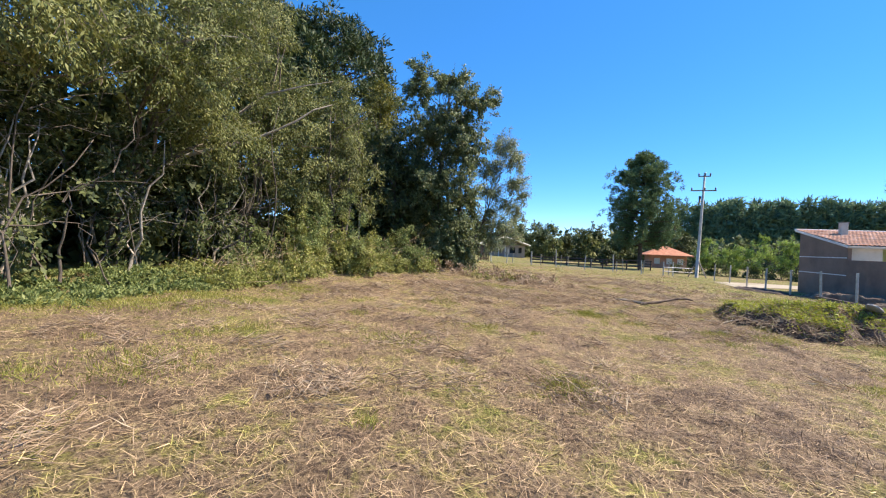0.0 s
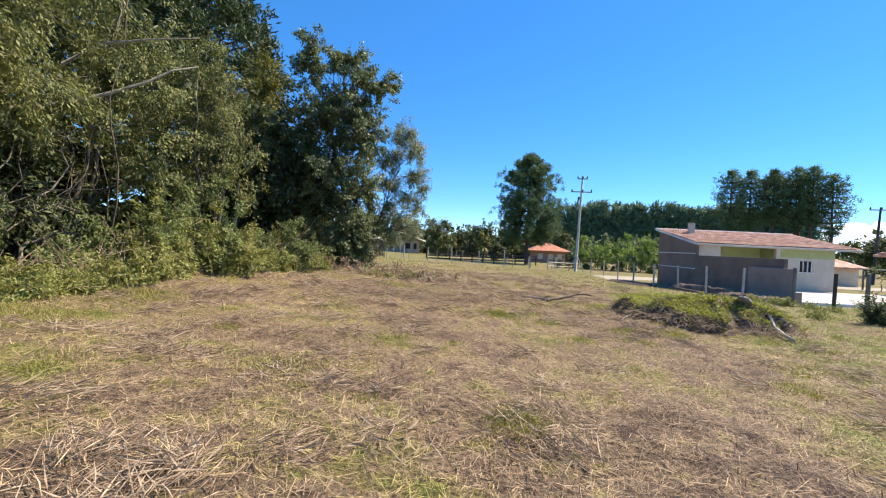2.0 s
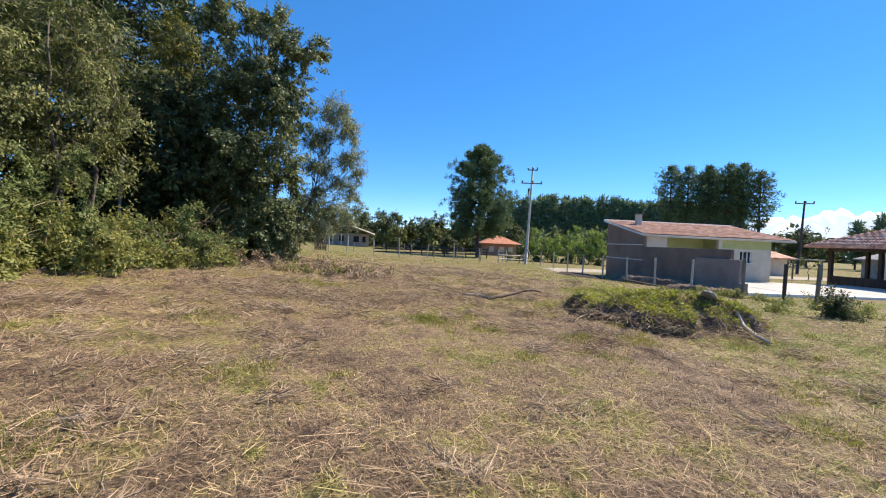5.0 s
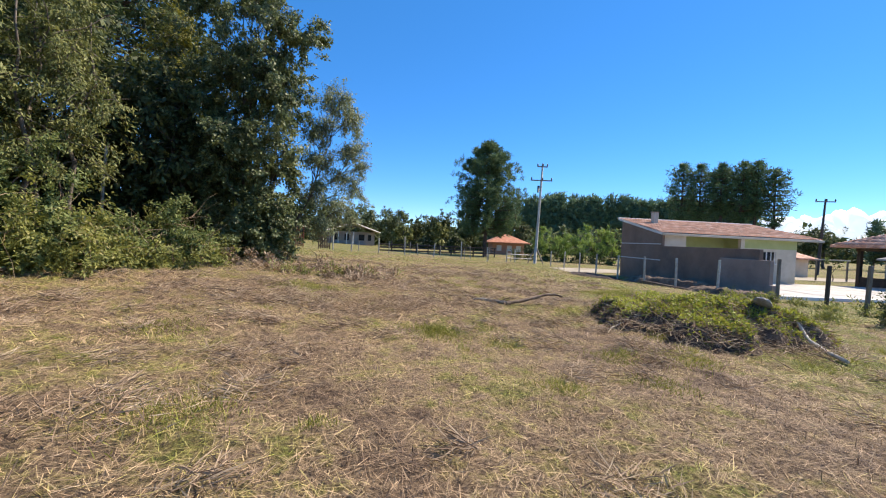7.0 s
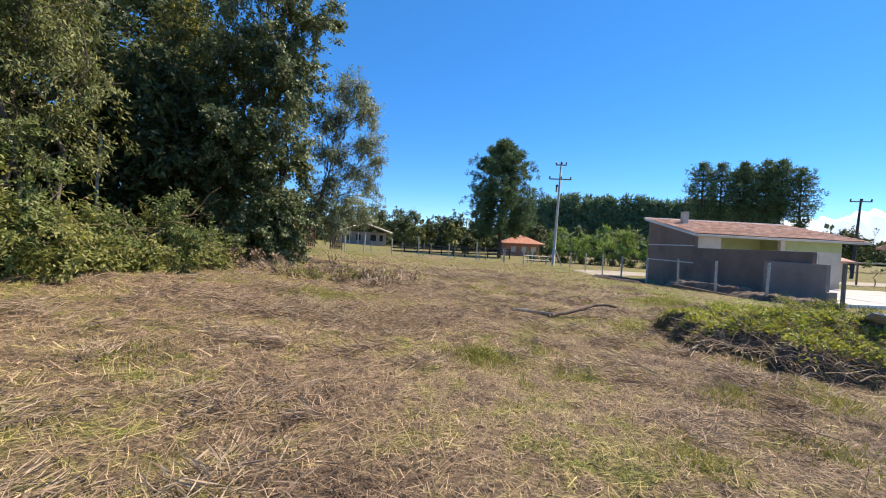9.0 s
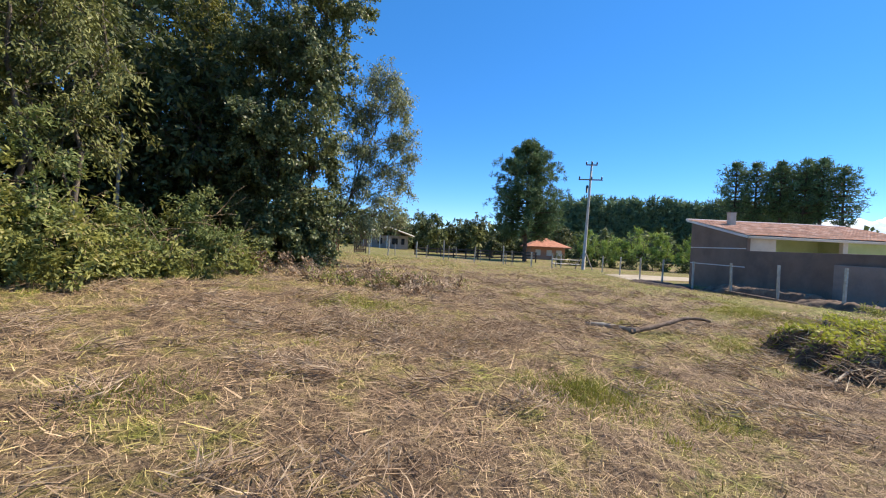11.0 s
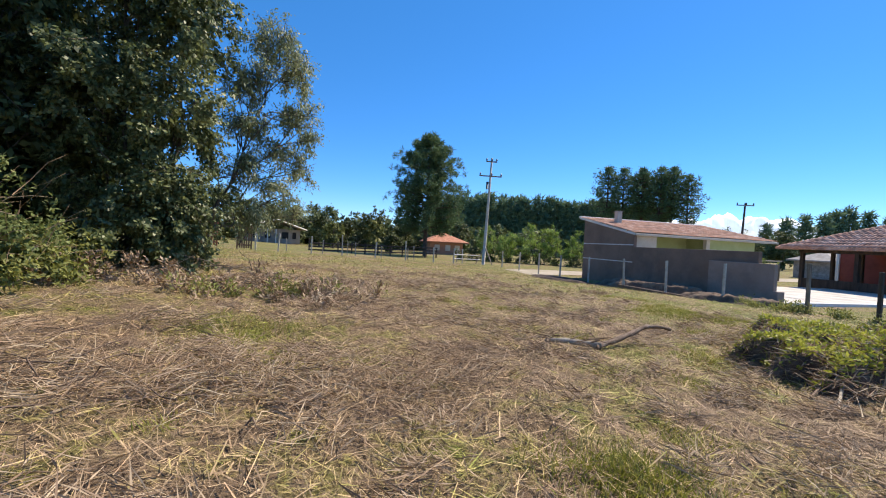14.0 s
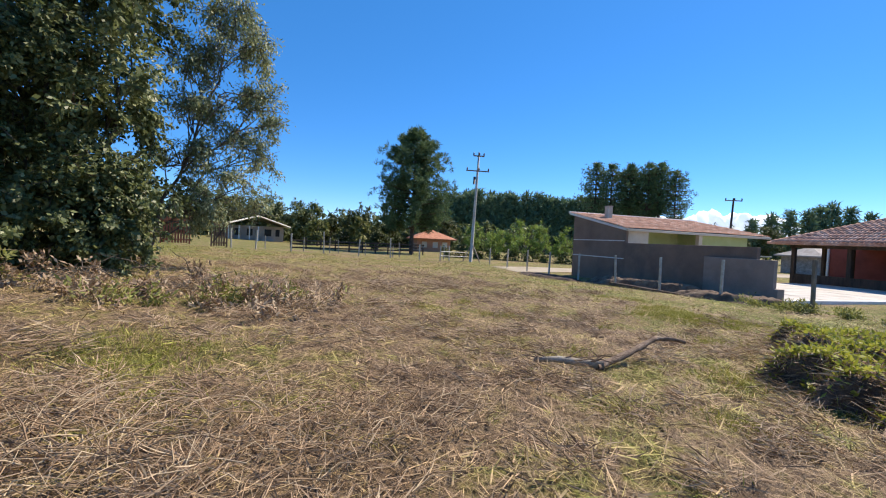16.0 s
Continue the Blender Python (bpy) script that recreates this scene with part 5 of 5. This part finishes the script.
for a, b in (((-4.35, -2.08, 2.2), (0.4, -2.08, 3.68)), ((0.4, -2.08, 3.68), (5.05, -2.08, 2.2))):
    np_part("fascia", *tube([a, b], 0.11, 6), M_WHITE, wroof, "white painted barge board")
oh = thing("house", pose(34.6, 64, float(gz(34, 64)), 0, 0, -18), "salmon house with an orange tile roof", "house")
part("wall", box(-2.6, 0, -0.1, 2.6, 5, 1.95), M_SALMON, oh)
for x in (-1.9, -0.2, 1.3):
    part("window", box(x, -0.03, 0.6, x + 0.8, 0.03, 1.5), M_WHITE, oh, "white framed window")
orr = hip(oh, -3.4, 3.3, -1.2, 6.2, 2.0, 3.35, 3.0, M_TILE2, M_WHITE)
gh = thing("house", HOUSE @ pose(34, 12, -0.8), "small pale grey house behind the porch", "house")
part("wall", box(0, 0, -0.1, 7, 4, 2.0), M_CONC, gh)
hip(gh, -0.5, 7.5, -0.5, 4.5, 2.0, 3.0, 2.0, M_GREYTILE, M_WHITE)

sh = thing("house", HOUSE @ pose(17, 12, -0.75), "small salmon outbuilding with a clay tile roof", "house")
part("wall", box(0, 0, -0.1, 4.5, 3.5, 1.7), M_CREAM, sh)
hip(sh, -0.5, 5.0, -0.5, 4.0, 1.7, 2.7, 2.2, M_TILE, M_WHITE)
perg = thing("pergola", HOUSE @ pose(16.6, 6.4, -0.62), "pale garden pergola overgrown with a vine", "pergola")
for u in (0.0, 2.6):
    part("post", box(u - 0.05, -0.05, -0.1, u + 0.05, 0.05, 1.5, 0.01), M_WOOD, perg)
part("beam", box(-0.2, -0.06, 1.5, 2.8, 0.06, 1.6, 0.01), M_CREAM, perg)
vx, vy = house_xy(18.0, 6.4)
leafy_tree("vine", (vx, vy), [(0, 0, 1.3, 1.3, 0.4, 0.5, .9)], M_LUSH, "leafy vine hanging over the pergola beam", (0.2, 0.12), 14, 0.15, 40, 0.04, twigs=False)

# ---- fallen branch, heap of cuttings ----
branch = thing("fallen_branch", pose(6.9, 12.4, 0), "dark crooked fallen branch lying on the grass", "branch")
def gp(x, y, h):
    return (x - 6.9, y - 12.4, ground_z(x, y) + h)


pts_a = [gp(5.7, 11.87, 0.045), gp(6.1, 11.89, 0.09), gp(6.5, 11.9, 0.16), gp(6.85, 11.92, 0.22), gp(6.98, 11.8, 0.235), gp(7.09, 11.71, 0.24)]
np_part("bough", *tube(np.vstack([curve_line(pts_a[k], pts_a[k + 1], 4, 0.002, 0.004)[:-1] for k in range(5)] + [[pts_a[5]]]), np.linspace(0.042, 0.02, 16) * (1 + 0.16 * np.sin(np.arange(16) * 2.3)), 9), M_BROWNBARK, branch, smooth=True)
np_part("side_bough", *tube([gp(5.78, 11.86, 0.05), gp(5.55, 11.93, 0.075), gp(5.36, 12.08, 0.085), gp(5.1, 12.16, 0.07)], [0.04, 0.04, 0.036, 0.024], 8), M_PALE, branch, smooth=True)
for k in range(12):
    a = np.array(gp(5.15 + 0.055 * k, 12.16 - 0.025 * k, 0.08))
    np_part("twig", *tube(curve_line(a, a + (rng.normal() * 0.3, rng.normal() * 0.25, 0.12 * rng.uniform(0, 1)), 4, 0.02, 0.02), [0.007, 0.006, 0.004, 0.003], 5), M_BROWNBARK, branch)

# the heap: two uneven steps of soil, leafy on top, with bare dark faces towards the field
def heap_edge(a):
    """Reach of the heap's foot from its middle, by direction."""
    base, side = np.where(np.cos(a) < 0, 2.0, 2.1), np.where(np.sin(a) < 0, 1.4, 1.9)
    return np.hypot(base * np.cos(a), side * np.sin(a)) + 0.22 * np.sin(5 * a + 1) + 0.13 * np.sin(11 * a) + 0.07 * np.sin(23 * a + 2)


def heap_h(x, y):
    dx, dy = np.asarray(x, float) - 9.0, np.asarray(y, float) - 9.6
    inn = heap_edge(np.arctan2(dy, dx)) - np.hypot(dx, dy)
    lump = 0.045 * np.sin(4.3 * dx + 2 * dy) * np.sin(5.1 * dy - dx) + 0.03 * np.sin(9.7 * dx + 3 * dy) * np.sin(8.9 * dy)
    return 0.29 * smoothstep((inn + 0.08 * np.sin(7 * dx + 9 * dy)) / 0.42) + 0.18 * smoothstep((inn - 0.7 - 0.4 * np.sin(2.2 * dy + dx)) / 1.0) + lump * smoothstep(inn / 0.4) + 0.05 * np.clip(inn, 0, 2)


hgx, hgy = np.meshgrid(np.linspace(6.2, 12.0, 150), np.linspace(7.2, 12.4, 130))
hh = heap_h(hgx, hgy)
hi = (np.arange(129)[:, None] * 150 + np.arange(149)[None, :]).ravel()
heap_z = gz(hgx, hgy) + relief(hgx, hgy) + np.where(hh > 0.004, hh + 0.022 * rng.normal(size=hh.shape), -0.08)
tagged(np_part("brush_heap", np.stack([hgx.ravel(), hgy.ravel(), heap_z.ravel()], 1), np.stack([hi, hi + 1, hi + 151, hi + 150], 1), M_DARKSOIL, smooth=True), "heap of dark soil and cut brush with bare crumbling faces", "heap", kind="stuff")


def on_heap(n, lo, hi_, patch):
    """Points on the heap where its slope lies between the two limits, in patches."""
    x, y = rng.uniform(6.2, 12, n), rng.uniform(7.2, 12.4, n)
    e = 0.04
    h = heap_h(x, y)
    slope = np.hypot(heap_h(x + e, y) - heap_h(x - e, y), heap_h(x, y + e) - heap_h(x, y - e)) / (2 * e)
    dens = 0.5 + 0.5 * np.sin(2.9 * x + 1.3 * y) * np.sin(3.3 * y - x + 1)
    k = (h > 0.03) & (slope > lo) & (slope < hi_) & (rng.uniform(0, 1, n) < 1 - patch + patch * dens)
    x, y = x[k], y[k]
    return np.stack([x, y, gz(x, y) + relief(x, y) + heap_h(x, y)], 1)


q = np.vstack([on_heap(90000, 0, 0.95, 0.75), on_heap(26000, 0.95, 9, 1.0)])
q[:, 2] += rng.uniform(0, 1, len(q)) ** 2 * 0.09
ax = unit(len(q))
ax[:, 2] = np.abs(ax[:, 2]) * 0.5 + 0.1
v, f = leaves(q, 0.075, 0.03, ax / np.linalg.norm(ax, axis=1)[:, None])
tagged(np_part("heap_foliage", v, f, M_HEAP), "matted yellow-green leafy growth covering the heap of cuttings", "foliage", kind="stuff")
q = np.vstack([on_heap(40000, 0.0, 9, 0.7), on_heap(60000, 0.35, 9, 0.4)])
q[:, 2] += rng.uniform(0, 0.05, len(q))
ax = unit(len(q))
ax[:, 2] = ax[:, 2] * 0.5 - 0.15
v, f = leaves(q, 0.16, 0.009, ax / np.linalg.norm(ax, axis=1)[:, None])
tagged(np_part("dry_cuttings", v, f, M_STALK), "matted dry cuttings hanging over the heap's faces", "cuttings", kind="stuff")


def brush(name, spots, n, mat, label, length=0.5, r=0.006, up=0.35):
    pieces = []
    for x, y, rx, ry, h in spots:
        for _ in range(n):
            px, py = x + rng.normal() * rx * 0.5, y + rng.normal() * ry * 0.5
            pz = float(gz(px, py)) + 0.02 + h * max(0, 1 - ((px - x) / rx) ** 2 - ((py - y) / ry) ** 2) * rng.uniform(0.3, 1)
            a, e = rng.uniform(0, 6.28), rng.normal() * up
            L = length * rng.uniform(0.4, 1.5)
            q = np.array([px, py, pz])
            d = np.array([math.cos(a) * math.cos(e), math.sin(a) * math.cos(e), abs(math.sin(e))])
            pieces.append(tube(curve_line(q, q + d * L, 4, 0.04, 0.02), np.linspace(r * rng.uniform(0.6, 1.6), r * 0.3, 4), 4))
    return tagged(np_part(name, *join(pieces), mat), label, "brush", kind="stuff")


brush("cut_brush", [(7.0, 9.5, 0.5, 0.5, 0.2), (7.6, 8.5, 0.7, 0.4, 0.22), (8.4, 7.9, 0.8, 0.4, 0.2), (9.1, 7.7, 0.6, 0.4, 0.15), (7.3, 9.0, 0.5, 0.5, 0.2)], 50, M_STALK, "cut dry brush at the foot of the heap", 0.32, 0.005)
def on_top(x, y, h=0.0):
    return (x, y, ground_z(x, y) + float(heap_h(x, y)) + h)


stick = np_part("stick", *tube([(6.62, 9.74, ground_z(6.62, 9.74) + 0.02), (7.05, 9.84, ground_z(7.05, 9.84) + 0.12), (7.65, 9.95, ground_z(7.65, 9.95) + 0.3)], [0.012, 0.018, 0.014], 7), M_PALE, smooth=True)
tagged(stick, "pale dry stick poking out of the heap", "stick")
stick = np_part("stick", *tube([(6.6, 9.95, ground_z(6.6, 9.95) + 0.02), (6.95, 9.98, ground_z(6.95, 9.98) + 0.1), (7.5, 10.1, ground_z(7.5, 10.1) + 0.26)], [0.01, 0.014, 0.012], 7), M_BROWNBARK, smooth=True)
tagged(stick, "dark dry stick poking out of the heap", "stick")
log = np_part("log", *tube([on_top(9.48, 8.47, 0.03), on_top(9.3, 8.2, 0.05), on_top(9.1, 7.85, 0.06), on_top(8.85, 7.47, 0.03)], [0.022, 0.03, 0.034, 0.03], 9), M_BARKLESS, smooth=True)
tagged(log, "pale barkless log lying by the heap", "log")
for x, y, r in ((9.4, 9.0, 0.16), (9.9, 8.8, 0.1)):
    bm = bmesh.new()
    bmesh.ops.create_icosphere(bm, subdivisions=2, radius=r)
    for v in bm.verts:
        v.co *= 1 + 0.3 * noise.noise(v.co * 4 + Vector((x, y, 0)))
        v.co.x *= 1.9
        v.co.z *= 0.45
    ob = part("stone", bm, M_STONE)
    ob.matrix_world = pose(*on_top(x, y, 0.03), 10, 25, 30)
    tagged(ob, "rough grey stone half buried in the heap", "stone")
for x, y, s in ((14.1, 9.0, 0.66), (11.7, 6.6, 0.8)):
    thicket("bush", [(x, y, 0.7 * s, 0.6 * s, 1.0 * s)], M_DARK, "low dark bush by the fence", (0.065, 0.032), 28, 0.07, 330, 0.0, "bush")
brush("dead_stalks", [(-5.6, 11.0, 1.2, 1.2, 0.6), (-4.9, 12.4, 1.2, 1.1, 1.1), (-4.2, 13.8, 1.1, 1.0, 1.9), (-3.1, 15.0, 1.0, 0.9, 1.2), (-2.2, 15.9, 1.0, 0.9, 1.0), (-1.3, 16.9, 0.9, 0.9, 1.4)], 70, M_STALK, "dry tangled stalks standing in the weeds", 0.7, 0.0045, 0.7)
thicket("weed_clump", broken_up([(2.6, 15.7, 1.2, 0.6, 0.42), (1.4, 15.9, 1.0, 0.6, 0.36), (3.4, 15.9, 0.6, 0.5, 0.4)], 5), M_WEED, "clump of taller yellowing weeds left standing", (0.1, 0.03), 14, 0.1, 45, -0.2)
thicket("weed_clump", broken_up([(2.7, 15.6, 1.3, 0.6, 0.4), (1.5, 15.8, 1.1, 0.6, 0.34), (3.5, 15.8, 0.7, 0.5, 0.4)], 5), M_HAY, "withered brown weeds among the taller clump", (0.1, 0.03), 14, 0.1, 50, -0.2)
thicket("dead_leaves", broken_up([(0.6, 17.3, 1.1, 0.6, 0.45), (1.9, 17.0, 0.9, 0.5, 0.4), (-0.5, 17.0, 0.8, 0.5, 0.4), (1.2, 16.5, 0.8, 0.5, 0.3)], 7), M_HAY, "withered brown leaves and trimmings piled by the tree", (0.09, 0.035), 18, 0.09, 42, 0.0)
brush("cut_brush", [(1.6, 17.1, 1.2, 0.5, 0.35), (2.4, 16.4, 1.0, 0.5, 0.25), (0.2, 17.0, 0.9, 0.5, 0.3)], 13, M_BARK, "grey cut sticks thrown down by the tree", 0.55, 0.007, 0.3)
brush("cut_brush", [(1.6, 11.7, 1.4, 0.6, 0.16), (0.6, 12.2, 1.2, 0.6, 0.14)], 22, M_BROWNBARK, "thicker dry sticks lying in the swathe", 0.48, 0.0055, 0.14)
brush("cut_brush", [(2.0, 11.8, 1.3, 0.7, 0.15), (1.0, 12.2, 1.2, 0.7, 0.12), (3.2, 11.6, 0.9, 0.5, 0.12)], 330, M_STALK, "swathe of dry cut stalks on the field", 0.3, 0.0032, 0.2)

thicket("fence_weeds", [(16.2 + 0.25 * k, 9.5 + 1.05 * k, 0.5, 0.7, 0.3 + 0.12 * math.sin(2 * k)) for k in range(6)] + [(13.4, 9.9, 0.5, 0.4, 0.45)], M_WEED, "scruffy weeds growing along the foot of the fence", (0.1, 0.03), 22, 0.1, 70, -0.3)

# ---- cloud ----
bm = bmesh.new()
for k in range(26):
    f = k / 25
    x, y = 1290 + 150 * f, 820 - 330 * f
    h = 46 + 42 * abs(math.sin(k * 1.3)) * (0.4 + 0.6 * math.sin(math.pi * f))
    r = bmesh.ops.create_icosphere(bm, subdivisions=3, radius=1, matrix=Matrix.Translation((x, y, 52 + 0.25 * h)) @ Matrix.Diagonal((34, 34, 0.5 * h, 1)))
    for v in r["verts"]:
        v.co += Vector((1, 1, 1)) * 24 * noise.fractal(v.co * 0.022, 1, 2, 4)
cloud = part("cloud", bm, M_CLOUD, smooth=True)
tagged(cloud, "low white cumulus cloud at the horizon", "cloud", kind="structure")
